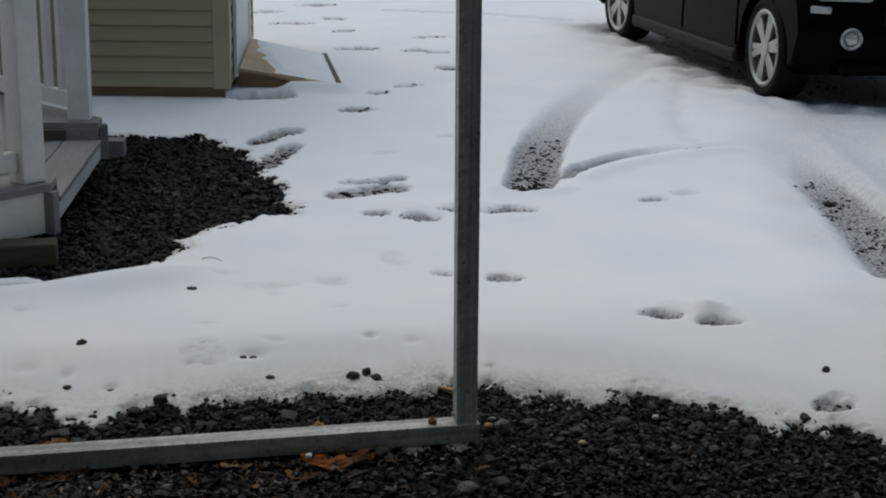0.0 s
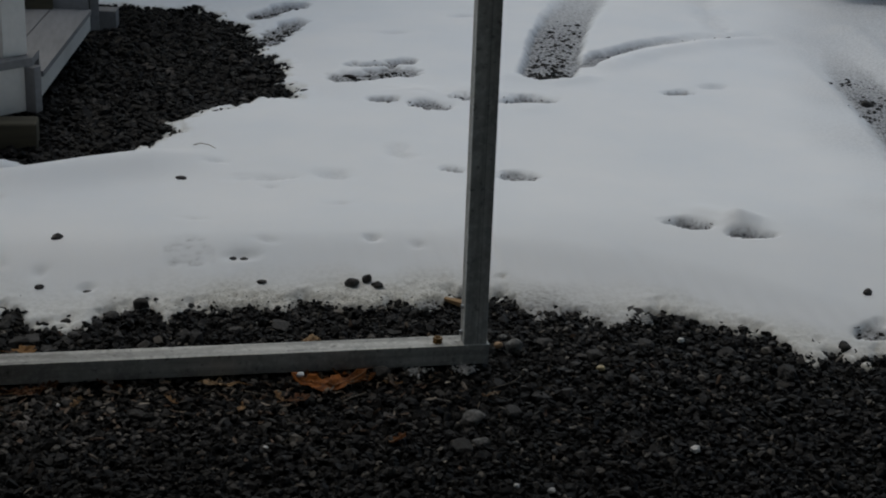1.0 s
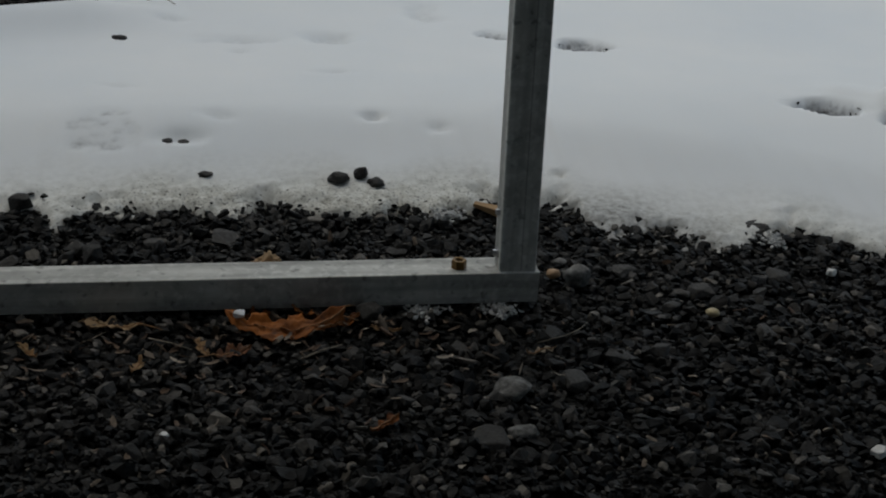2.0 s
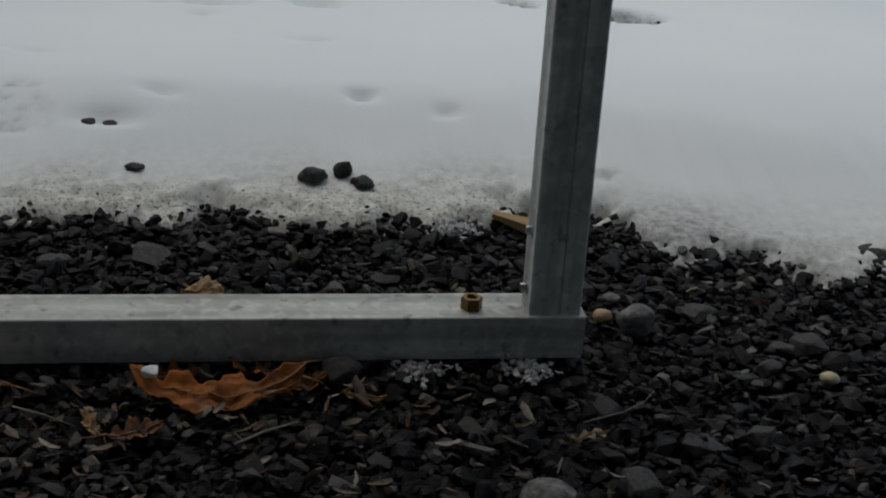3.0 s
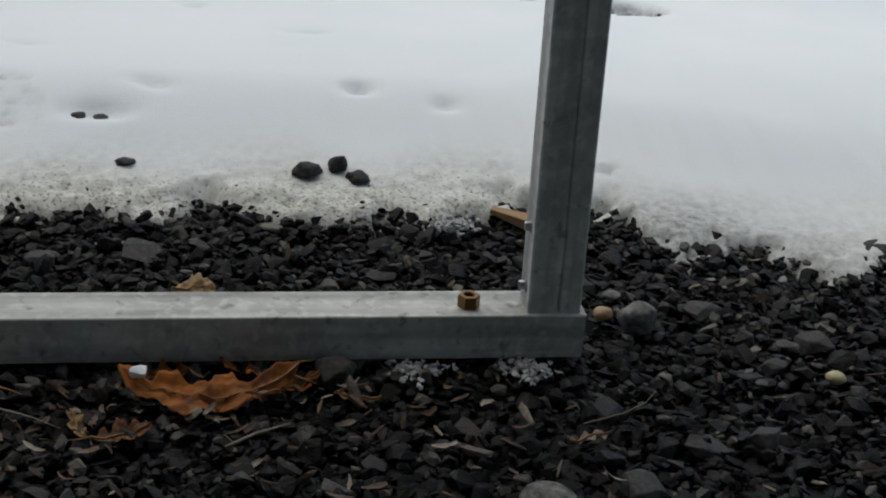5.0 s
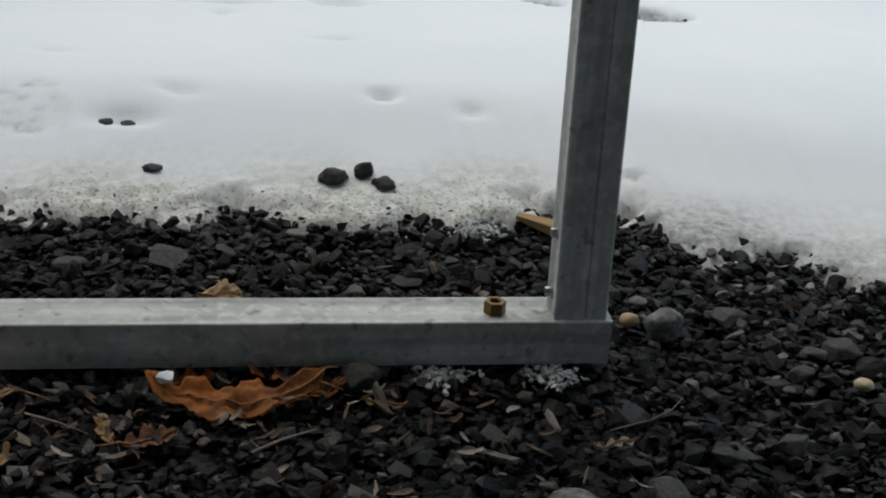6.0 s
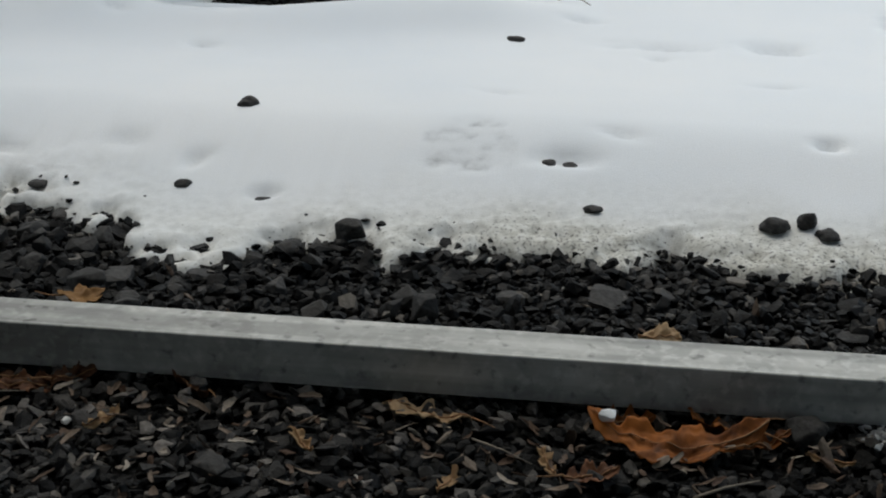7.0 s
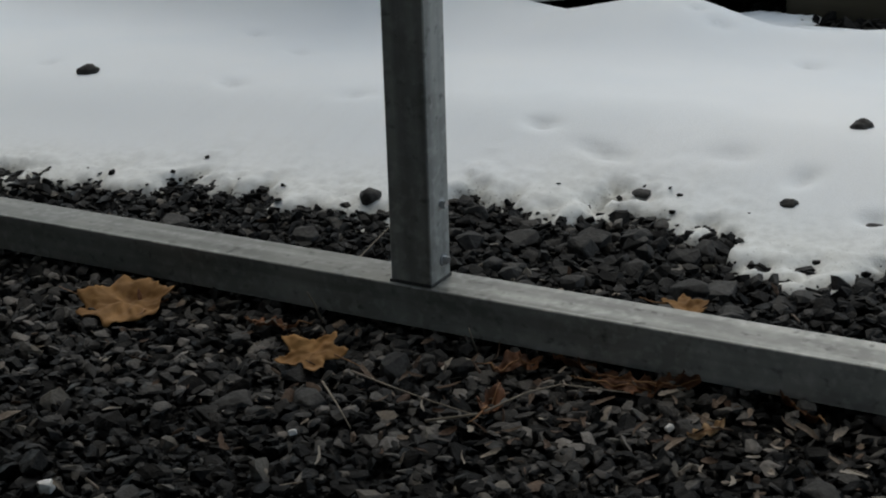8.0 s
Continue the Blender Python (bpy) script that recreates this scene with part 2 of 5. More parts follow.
M_BLACK.node_tree.nodes["Principled BSDF"].inputs["Specular IOR Level"].default_value = 0.03
M_PLASTIC = grained("black_trim_plastic", (0.004, 0.004, 0.0043), (0.008, 0.008, 0.0085), 200, 0.6, relief=0.3)
M_PLASTIC.node_tree.nodes["Principled BSDF"].inputs["Specular IOR Level"].default_value = 0.2
M_TYRE = grained("tyre_rubber", (0.003, 0.003, 0.0032), (0.007, 0.007, 0.0073), 120, 0.75, relief=0.3)
M_TYRE.node_tree.nodes["Principled BSDF"].inputs["Specular IOR Level"].default_value = 0.12
M_ALLOY = grained("silver_alloy", (0.30, 0.30, 0.295), (0.46, 0.455, 0.445), 60, 0.32, 0.8, relief=0.05)
M_LAMP = grained("clear_lamp_lens", (0.26, 0.26, 0.26), (0.55, 0.55, 0.54), 90, 0.12, 0.4, relief=0.2)
M_GLASS = grained("tinted_glass", (0.01, 0.012, 0.014), (0.02, 0.022, 0.025), 10, 0.05, relief=0.0)
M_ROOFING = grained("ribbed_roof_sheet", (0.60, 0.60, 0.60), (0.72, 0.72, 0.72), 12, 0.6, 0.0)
M_SHINGLE = grained("dark_shingle", (0.05, 0.05, 0.052), (0.10, 0.10, 0.105), 60, 0.85, relief=0.6)


# ---- building helpers ----
def mesh_of(name, bm, mat, smooth=False):
    me = bpy.data.meshes.new(name)
    bm.normal_update()
    bm.to_mesh(me)
    bm.free()
    me.materials.append(mat)
    if smooth:
        me.polygons.foreach_set("use_smooth", [True] * len(me.polygons))
    return me


def part(name, bm, mat, parent=None, label="", smooth=False):
    ob = new(name, mesh_of(name, bm, mat, smooth))
    ob.parent = parent
    if label:
        tagged(ob, label)
    return ob


def empty(name, m, label, category, group="", kind=""):
    ob = new(name)
    ob.empty_display_size = 0.05
    ob.matrix_world = m
    return tagged(ob, label, category, group, kind)


def box(x0, x1, y0, y1, z0, z1, bevel=0.0, segments=2, bm=None, m=None):
    b = bmesh.new()
    bmesh.ops.create_cube(b, size=1)
    bmesh.ops.scale(b, vec=(x1 - x0, y1 - y0, z1 - z0), verts=b.verts)
    bmesh.ops.translate(b, vec=((x0 + x1) / 2, (y0 + y1) / 2, (z0 + z1) / 2), verts=b.verts)
    if bevel:
        bmesh.ops.bevel(b, geom=list(b.edges), offset=bevel, segments=segments, affect="EDGES", profile=0.5)
    if m is not None:
        b.transform(m)
    return joined(bm, b)


def joined(bm, b):
    if bm is None:
        return b
    me = bpy.data.meshes.new("tmp")
    b.to_mesh(me)
    b.free()
    bm.from_mesh(me)
    bpy.data.meshes.remove(me)
    return bm


def cylinder(r, z0, z1, segments=24, r2=None, bm=None, m=None, bevel=0.0):
    b = bmesh.new()
    bmesh.ops.create_cone(b, cap_ends=True, segments=segments, radius1=r, radius2=r if r2 is None else r2, depth=z1 - z0)
    bmesh.ops.translate(b, vec=(0, 0, (z0 + z1) / 2), verts=b.verts)
    if bevel:
        caps = [e for e in b.edges if len(e.link_faces) == 2 and any(len(f.verts) > 4 for f in e.link_faces)]
        bmesh.ops.bevel(b, geom=caps, offset=bevel, segments=2, affect="EDGES", profile=0.5)
    if m is not None:
        b.transform(m)
    return joined(bm, b)


def lathe(profile, segments=40, bm=None, m=None):
    """A closed ring profile of (radius, height) turned round z."""
    b = bmesh.new()
    rings = [[b.verts.new((r * math.cos(a), r * math.sin(a), h)) for r, h in profile] for a in (2 * math.pi * k / segments for k in range(segments))]
    n = len(profile)
    for k in range(segments):
        p, q = rings[k], rings[(k + 1) % segments]
        for i in range(n):
            j = (i + 1) % n
            b.faces.new((p[i], q[i], q[j], p[j]))
    bmesh.ops.recalc_face_normals(b, faces=b.faces)
    if m is not None:
        b.transform(m)
    return joined(bm, b)


def tube(points, radius, bm=None, taper=0.4, sides=6):
    """A thin bent rod through the points, tapering to its end."""
    b = bmesh.new()
    pts = [Vector(p) for p in points]
    rings = []
    for k, p in enumerate(pts):
        d = (pts[min(k + 1, len(pts) - 1)] - pts[max(k - 1, 0)]).normalized()
        side = d.cross(Vector((0, 0, 1)) if abs(d.z) < 0.9 else Vector((1, 0, 0))).normalized()
        up = side.cross(d)
        r = radius * (1 - (1 - taper) * k / (len(pts) - 1))
        rings.append([b.verts.new(p + r * (math.cos(a) * side + math.sin(a) * up)) for a in (2 * math.pi * i / sides for i in range(sides))])
    for p, q in zip(rings, rings[1:]):
        for i in range(sides):
            b.faces.new((p[i], p[(i + 1) % sides], q[(i + 1) % sides], q[i]))
    b.faces.new(rings[0][::-1])
    b.faces.new(rings[-1])
    bmesh.ops.recalc_face_normals(b, faces=b.faces)
    return joined(bm, b)


def block(size, tall=0.7, seed=0):
    """A broken stone: flat split faces with slightly worn edges, its base at z 0."""
    rnd = random.Random(seed)
    b = bmesh.new()
    for k in range(20):
        d = Vector((rnd.gauss(0, 1), rnd.gauss(0, 1), rnd.gauss(0, 1))).normalized()
        d = Vector([math.copysign(abs(c) ** 0.68, c) for c in d])
        b.verts.new(d * 0.46 * rnd.uniform(0.82, 1.0))
    bmesh.ops.convex_hull(b, input=b.verts)
    bmesh.ops.delete(b, geom=[v for v in b.verts if not v.link_faces], context="VERTS")
    bmesh.ops.dissolve_limit(b, angle_limit=radians(14), verts=b.verts, edges=b.edges)
    bmesh.ops.bevel(b, geom=list(b.edges), offset=0.07, segments=2, affect="EDGES", profile=0.5, clamp_overlap=True)
    bmesh.ops.triangulate(b, faces=b.faces)
    for v in b.verts:
        v.co *= 1 + 0.10 * noise.noise(v.co * 4 + Vector((seed, 0, 0)))
    bmesh.ops.scale(b, vec=(size, size * rnd.uniform(0.7, 1.0), size * tall), verts=b.verts)
    low = min(v.co.z for v in b.verts)
    bmesh.ops.translate(b, vec=(0, 0, -low), verts=b.verts)
    return b


def rock(size, flat=0.5, seed=0, rough=0.18, round_=False, points=14):
    """A lump of stone: a hull of scattered points, angular or worn round, its base at z 0."""
    rnd = random.Random(seed)
    b = bmesh.new()
    if round_:
        bmesh.ops.create_icosphere(b, subdivisions=3, radius=0.5)
        for v in b.verts:
            v.co *= 1 + rough * (noise.noise(v.co * 2.3 + Vector((seed, 0, 0))) + 0.4 * noise.noise(v.co * 6 + Vector((seed, 3, 0))))
    else:
        for _ in range(points):
            d = Vector((rnd.gauss(0, 1), rnd.gauss(0, 1), rnd.gauss(0, 1))).normalized()
            b.verts.new(d * 0.5 * rnd.uniform(1 - rough * 2, 1))
        bmesh.ops.convex_hull(b, input=b.verts)
        bmesh.ops.delete(b, geom=[v for v in b.verts if not v.link_faces], context="VERTS")
        bmesh.ops.bevel(b, geom=list(b.edges), offset=0.025, segments=1, affect="EDGES")
    bmesh.ops.scale(b, vec=(size, size * rnd.uniform(0.75, 1.0), size * flat), verts=b.verts)
    low = min(v.co.z for v in b.verts)
    bmesh.ops.translate(b, vec=(0, 0, -low), verts=b.verts)
    return b


# ---- lie of the land ----
def lattice(ix, iy, seed):
    h = (ix * 374761393 + iy * 668265263 + seed * 1442695041) & 0x7FFFFFFF
    h = ((h ^ (h >> 13)) * 1274126177) & 0x7FFFFFFF
    return ((h ^ (h >> 16)) & 0xFFFF) / 65535.0


def value_noise(x, y, size, seed=0):
    u, v = x / size, y / size
    ix, iy = np.floor(u).astype(np.int64), np.floor(v).astype(np.int64)
    fx, fy = u - ix, v - iy
    fx, fy = fx * fx * (3 - 2 * fx), fy * fy * (3 - 2 * fy)
    a, b = lattice(ix, iy, seed), lattice(ix + 1, iy, seed)
    c, d = lattice(ix, iy + 1, seed), lattice(ix + 1, iy + 1, seed)
    return (a + (b - a) * fx) * (1 - fy) + (c + (d - c) * fx) * fy - 0.5


def smooth(a, b, v):
    s = np.clip((v - a) / (b - a), 0, 1)
    return s * s * (3 - 2 * s)


# where the snow ends towards the steel rail: x, y
SNOW_FRONT = [(-6, 0.15), (-2.6, 0.26), (-2.29, 0.298), (-2.23, 0.335), (-2.15, 0.304), (-2.08, 0.388), (-2.02, 0.323), (-2.0, 0.378), (-1.98, 0.311), (-1.94, 0.402), (-1.87, 0.327), (-1.82, 0.374), (-1.71, 0.322), (-1.68, 0.335), (-1.63, 0.481), (-1.45, 0.442), (-1.41, 0.526), (-1.3, 0.504), (-1.27, 0.451), (-1.21, 0.465), (-1.17, 0.426), (-1.16, 0.345), (-1.1, 0.331), (-1.0, 0.352), (-0.98, 0.4), (-0.84, 0.464), (-0.8, 0.396), (-0.72, 0.461), (-0.47, 0.409), (-0.42, 0.469), (-0.26, 0.402), (-0.17, 0.431), (-0.1, 0.382), (0.0, 0.443), (0.17, 0.455), (0.18, 0.36), (0.21, 0.326), (0.39, 0.253), (0.58, 0.306), (0.84, 0.09), (0.86, -0.03), (0.9, -0.054), (0.94, 0.0), (0.99, -0.056), (1.09, -0.073), (1.16, -0.168), (2.2, -0.7), (6, -0.9)]
# bare stone under the eave of the gazebo: corners
BARE = [(-4.6, 1.95), (-2.5, 1.8), (-2.15, 1.82), (-1.98, 1.7), (-1.9, 1.66), (-1.81, 1.8), (-1.62, 1.98), (-1.48, 1.92), (-1.36, 1.56), (-1.13, 1.72), (-1.01, 1.78), (-0.9, 1.84), (-0.77, 2.02), (-0.71, 2.23), (-0.59, 2.37), (-0.46, 2.48), (-0.33, 2.59), (-0.16, 2.6), (-0.25, 2.82), (-0.2, 3.14), (-0.24, 3.58), (-0.29, 3.87), (-0.39, 4.1), (-0.41, 4.25), (-0.56, 4.39), (-0.98, 4.42), (-1.6, 4.45), (-4.6, 4.6)]


def to_line(x, y, pts):
    """Distance to a line of points, and how far along it (0 to 1)."""
    best, along = np.full(x.shape, 1e9), np.zeros(x.shape)
    for k, ((ax, ay), (bx, by)) in enumerate(zip(pts, pts[1:])):
        dx, dy = bx - ax, by - ay
        s = np.clip(((x - ax) * dx + (y - ay) * dy) / (dx * dx + dy * dy), 0, 1)
        d = np.hypot(x - ax - s * dx, y - ay - s * dy)
        near = d < best
        best, along = np.where(near, d, best), np.where(near, (k + s) / (len(pts) - 1), along)
    return best, along


def inside(x, y, pts):
    odd = np.zeros(x.shape, bool)
    for (ax, ay), (bx, by) in zip(pts, pts[1:] + pts[:1]):
        cross = ((ay > y) != (by > y)) & (x < (bx - ax) * (y - ay) / ((by - ay) or 1e-9) + ax)
        odd ^= cross
    return odd


def snow_reach(x, y, both=False):
    """How far a place lies inside the snow, in metres; negative on bare stone."""
    fx, fy = zip(*SNOW_FRONT)
    front = (y - np.interp(x, fx, fy)) * 0.8
    d, _ = to_line(x, y, BARE + BARE[:1])
    bare = np.where(inside(x, y, BARE), -d, d)
    calm = sum(y - np.interp(x + dx, fx, fy) for dx in (-0.24, -0.18, -0.12, -0.06, 0.0, 0.06, 0.12, 0.18, 0.24)) / 9
    even = np.minimum(np.minimum(calm, front + 0.1) * 0.8, bare * 0.9)
    ragged = 0.045 * value_noise(x, y, 0.11, 5) + 0.048 * value_noise(x, y, 0.035, 6) + 0.036 * value_noise(x, y, 0.015, 7)
    fingers = 0.10 * value_noise(x, y * 2.4, 0.34, 24) + 0.05 * value_noise(x, y * 2.0, 0.12, 25)
    cut = np.minimum(front, bare * 0.9 + fingers * smooth(1.9, 2.4, y)) + ragged
    return (cut, even) if both else cut


# footprints and dents: x, y, heading in degrees, length, width, depth
NEAR_PRINTS = [
    (0.84, 0.79, -22, 0.19, 0.1, 0.06), (1.0, 0.685, -12, 0.19, 0.065, 0.05), (0.44, 1.40, -18, 0.2, 0.13, 0.04), (0.23, 1.5, -35, 0.12, 0.07, 0.033),
    (0.14, 2.45, -20, 0.16, 0.09, 0.045), (0.32, 2.36, -20, 0.24, 0.13, 0.045), (0.52, 2.44, -20, 0.22, 0.1, 0.05), (0.74, 2.42, 5, 0.30, 0.14, 0.062),
    (1.45, 2.52, 10, 0.16, 0.08, 0.04),
]
FAR_PRINTS = [
    (0.7, 5.45, 20, 0.22, 0.12, 0.05), (0.92, 5.68, 20, 0.24, 0.12, 0.05), (0.46, 4.9, 15, 0.26, 0.16, 0.045), (0.88, 7.32, 10, 0.42, 0.16, 0.05),
    (1.39, 6.4, 0, 0.26, 0.2, 0.045), (1.3, 7.2, 10, 0.3, 0.16, 0.04), (0.4, 9.66, 10, 0.4, 0.2, 0.05), (0.95, 10.2, 5, 0.5, 0.25, 0.05),
    (0.95, 9.18, 10, 0.3, 0.2, 0.05), (0.56, 8.85, 8, 0.5, 0.14, 0.045), (0.92, 8.35, 8, 0.3, 0.14, 0.045), (1.45, 7.12, 10, 0.26, 0.12, 0.045),
    (1.56, 7.96, 10, 0.4, 0.12, 0.04), (-0.13, 5.3, 5, 0.26, 0.1, 0.075),
]
DENTS = [
    (1.115, 0.055, -20, 0.16, 0.1, 0.040), (1.66, 2.62, 15, 0.18, 0.07, 0.025), (-0.723, 0.690, -15, 0.14, 0.15, 0.006), (0.82, 4.06, 5, 0.16, 0.07, 0.02),
    (0.4, 3.69, 8, 0.2, 0.07, 0.02), (-0.2, 1.46, 5, 0.14, 0.12, 0.022), (-0.42, 1.44, 0, 0.24, 0.07, 0.014), (0.08, 1.72, 0, 0.12, 0.16, 0.02),
    (-0.180, 0.738, 0, 0.055, 0.035, 0.022), (-0.051, 0.692, 0, 0.05, 0.035, 0.012), (-0.580, 0.672, 0, 0.10, 0.045, 0.016), (-1.127, 0.629, 70, 0.06, 0.045, 0.012), (-1.588, 0.687, 0, 0.07, 0.035, 0.014), (-0.23, 1.089, 0, 0.09, 0.04, 0.012), (-1.004, 0.540, 20, 0.05, 0.03, 0.010),
]
PRINTS = NEAR_PRINTS + FAR_PRINTS + DENTS
dice = random.Random(77)
PRINTS += [(dice.uniform(-2.7, -0.2), dice.uniform(0.60, 1.65), dice.uniform(-40, 40), dice.uniform(0.04, 0.10), dice.uniform(0.03, 0.06), dice.uniform(0.008, 0.011)) for _ in range(16)]
# wheel tracks: points along the middle, width, what is left of the snow
WHEEL_TRACKS = [
    ([(0.95, 2.84), (1.0, 2.97), (1.09, 3.23), (1.2, 3.55), (1.4, 4.03), (1.69, 4.64), (2.11, 5.37), (2.61, 6.1), (3.08, 6.66)], 0.26, -0.007, 0.42, 0.07),
    ([(1.18, 3.03), (1.35, 3.24), (1.6, 3.42), (1.9, 3.56), (2.3, 3.66)], 0.11, 0.0, 0.45, 0.14),
    ([(2.02, 1.2), (2.13, 1.59), (2.27, 2.07), (2.39, 2.58), (2.5, 3.04), (2.73, 3.72), (3.12, 4.7)], 0.29, -0.006, 0.48, 0.18),
    ([(2.82, 2.2), (2.98, 3.0), (3.15, 3.9), (3.3, 4.6)], 0.34, 0.018, 2, 0.42),
]
# scuffs, drag marks and the ground under the car
SCUFFS = [
    ([(0.04, 2.86), (0.3, 2.92)], 0.16, 0.009, 2, 0.12), ([(0.1, 3.04), (0.36, 3.1)], 0.08, 0.01, 2, 0.14),
    ([(-0.22, 4.1), (0.0, 4.34)], 0.13, 0.0, 2, 0.1), ([(-0.22, 3.58), (-0.06, 3.92)], 0.16, -0.002, 2, 0.1),
    ([(3.42, 5.15), (3.45, 6.5), (3.45, 8.4)], 0.40, -0.004, 2, 0.34), ([(4.2, 5.25), (4.2, 8.2)], 1.45, -0.012, 2, 0.20),
    ([(1.55, 9.7), (2.4, 9.4), (3.1, 8.9)], 0.12, 0.02, 2, 0.15), ([(3.17, 6.3), (2.75, 5.5), (2.47, 4.8), (2.26, 4.25), (2.14, 3.75)], 0.12, 0.026, 2, 0.45),
    ([(-0.16, 5.43), (0.00, 5.41)], 0.26, -0.035, 2, 0.10),
]
TRACKS = WHEEL_TRACKS + SCUFFS


def snow_height(x, y):
    """Top of the snow and how much of it is slush, before any of it is cut away."""
    reach, even = snow_reach(x, y, True)
    deep = 0.034 + 0.050 * np.exp(-((y - 0.80) / 0.42) ** 2) + 0.02 * smooth(4, 12, y)
    deep = deep + 0.010 * value_noise(x, y, 0.9, 1) + 0.006 * value_noise(x, y, 0.33, 2) + 0.0015 * value_noise(x, y, 0.09, 3)
    rise = 0.16 * smooth(0, 0.05, reach) + 0.84 * smooth(0.0, 0.30, even)
    z = np.where(reach > 0, -0.004 + 0.006 * smooth(0, 0.03, reach) + deep * rise, -0.004 + reach * 1.2)
    crust = 1 - smooth(0.03, 0.12, reach)
    z = z + 0.006 * crust * (value_noise(x, y, 0.020, 8) + 1.2 * value_noise(x, y, 0.008, 9))
    fx, fy = zip(*SNOW_FRONT)
    near = sum(y - np.interp(x + dx, fx, fy) for dx in (-0.15, -0.10, -0.05, 0.0, 0.05, 0.10, 0.15)) / 7 + 0.06 * value_noise(x, y, 0.09, 22)
    stain = np.interp(x + 0.25 * value_noise(x, y, 0.22, 36), [-1.6, -1.2, -0.6, -0.1, 0.3, 1.2], [0.40, 0.45, 0.85, 0.9, 0.6, 0.55])
    slush = np.maximum((1 - smooth(0.02, 0.20, near)) * stain, (1 - smooth(0.0, 0.055, reach)) * 0.72)
    wet = 0.62 * (1 - smooth(0.01, 0.17, near)) * smooth(0.12, 0.20, x) * (1 - smooth(0.34, 0.52, x))
    bank = np.interp(x, [-4.0, -3.2, -2.3, -2.1, -1.9, -1.75, -1.6, -1.45, -0.8, -0.55], [0.0, 0.11, 0.11, 0.075, 0.055, 0.08, 0.085, 0.062, 0.062, 0.0])
    z = z + bank * np.exp(-((y - 1.45 - 0.35 * np.maximum(0, x + 1.25)) / (0.13 + 0.08 * smooth(1.4, 1.7, -x))) ** 2) * smooth(0, 0.07, reach)
    for px, py, size, up in ((1.01, 0.80, 0.065, 0.040), (0.74, 2.29, 0.07, 0.012), (0.93, 0.90, 0.05, 0.015), (0.30, 2.52, 0.12, 0.02), (0.55, 2.55, 0.12, 0.02),
                              (3.62, 4.62, 0.13, 0.035), (3.86, 4.42, 0.11, 0.05), (4.16, 4.36, 0.15, 0.045), (4.5, 4.3, 0.14, 0.05), (3.02, 5.0, 0.10, 0.03), (2.62, 5.72, 0.06, 0.03), (2.80, 7.2, 0.10, 0.03)):
        z = z + up * np.exp(-((x - px) ** 2 + (y - py) ** 2) / size ** 2) * (1 + 0.45 * value_noise(x, y, 0.045, 31))
    for px, py, turn, length, width, depth in PRINTS:
        c, s = math.cos(radians(turn)), math.sin(radians(turn))
        u, v = ((x - px) * c + (y - py) * s) / length * 2, (-(x - px) * s + (y - py) * c) / width * 2
        r = np.hypot(u, np.where(v > 0, 0.75 * v, 1.1 * v)) + 0.5 * value_noise(x, y, 0.06, 12) + 0.3 * value_noise(x, y, 0.02, 18)
        if depth < 0.008:
            press = 1 - smooth(0.7, 1.1, r)
            # darker tread marks: the shade of their relief is put into the colour
            tread = np.clip(2.5 * value_noise(x * 0.6, y * 1.2, 0.0135, 19), 0, 1)
            z = z - press * (0.002 + 0.0025 * tread)
            wet = np.maximum(wet, press * (0.05 + 0.38 * tread))
            continue
        if depth < 0.03:
            z = z - depth * np.exp(-1.6 * r * r)
            # grey shade of the shallow hollow, painted through the same mask
            wet = np.maximum(wet, 0.16 * np.exp(-2.5 * r * r))
            continue
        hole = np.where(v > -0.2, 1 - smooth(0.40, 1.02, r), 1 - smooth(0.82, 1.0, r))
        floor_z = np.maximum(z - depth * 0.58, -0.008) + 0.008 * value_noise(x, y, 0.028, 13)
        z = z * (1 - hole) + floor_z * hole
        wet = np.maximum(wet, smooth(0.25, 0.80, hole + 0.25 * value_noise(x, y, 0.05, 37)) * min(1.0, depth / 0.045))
    for pts, wide, up in (([(2.36, 1.7), (2.60, 2.5), (2.74, 3.1), (2.94, 3.8)], 0.10, 0.030), ([(1.30, 2.99), (1.6, 3.22), (1.95, 3.40), (2.25, 3.50)], 0.07, 0.022), ([(0.80, 2.80), (0.95, 2.70), (1.10, 2.76)], 0.06, 0.018), ([(0.16, 5.60), (0.28, 5.57), (0.46, 5.535)], 0.075, 0.050)):
        d, _ = to_line(x, y, pts)
        z = z + up * np.exp(-(d / wide) ** 2) * (1 + 0.5 * value_noise(x, y, 0.09, 38))
    for pts, width, left, fade, soft in TRACKS:
        d, along = to_line(x, y, pts)
        gone = np.clip((along - fade) / 0.35, 0, 1) if fade < 1 else 0 * along
        edge = width * (soft + 0.28 * gone)
        stray = 2.2 if fade > 1 and width < 0.2 else 1.0
        wander = stray * (0.02 * value_noise(x, y, 0.12, 14) + 0.02 * value_noise(x, y * 1.5, 0.04, 33))
        band = 1 - np.clip((d + wander - width * 0.5 + edge) / (2 * edge), 0, 1)
        band = band * band * (3 - 2 * band)
        low = left + 0.006 * value_noise(x, y, 0.07, 16) + 0.010 * value_noise(x, y * 1.3, 0.024, 17)
        low = low * (1 - gone) + (z - 0.014) * gone
        z = z * (1 - band) + np.minimum(low, z) * band
        wet = np.maximum(wet, band * band * (1 - 0.84 * gone) * (0.95 if left < 0.012 else 0.1))
    d, _ = to_line(x, y, [(3.22, 8.6), (3.22, 5.0), (3.55, 4.5), (4.9, 4.45)])
    churn = np.exp(-(d / 0.27) ** 2)
    z = z + churn * (0.050 * value_noise(x, y, 0.17, 41) + 0.034 * value_noise(x, y, 0.08, 42))
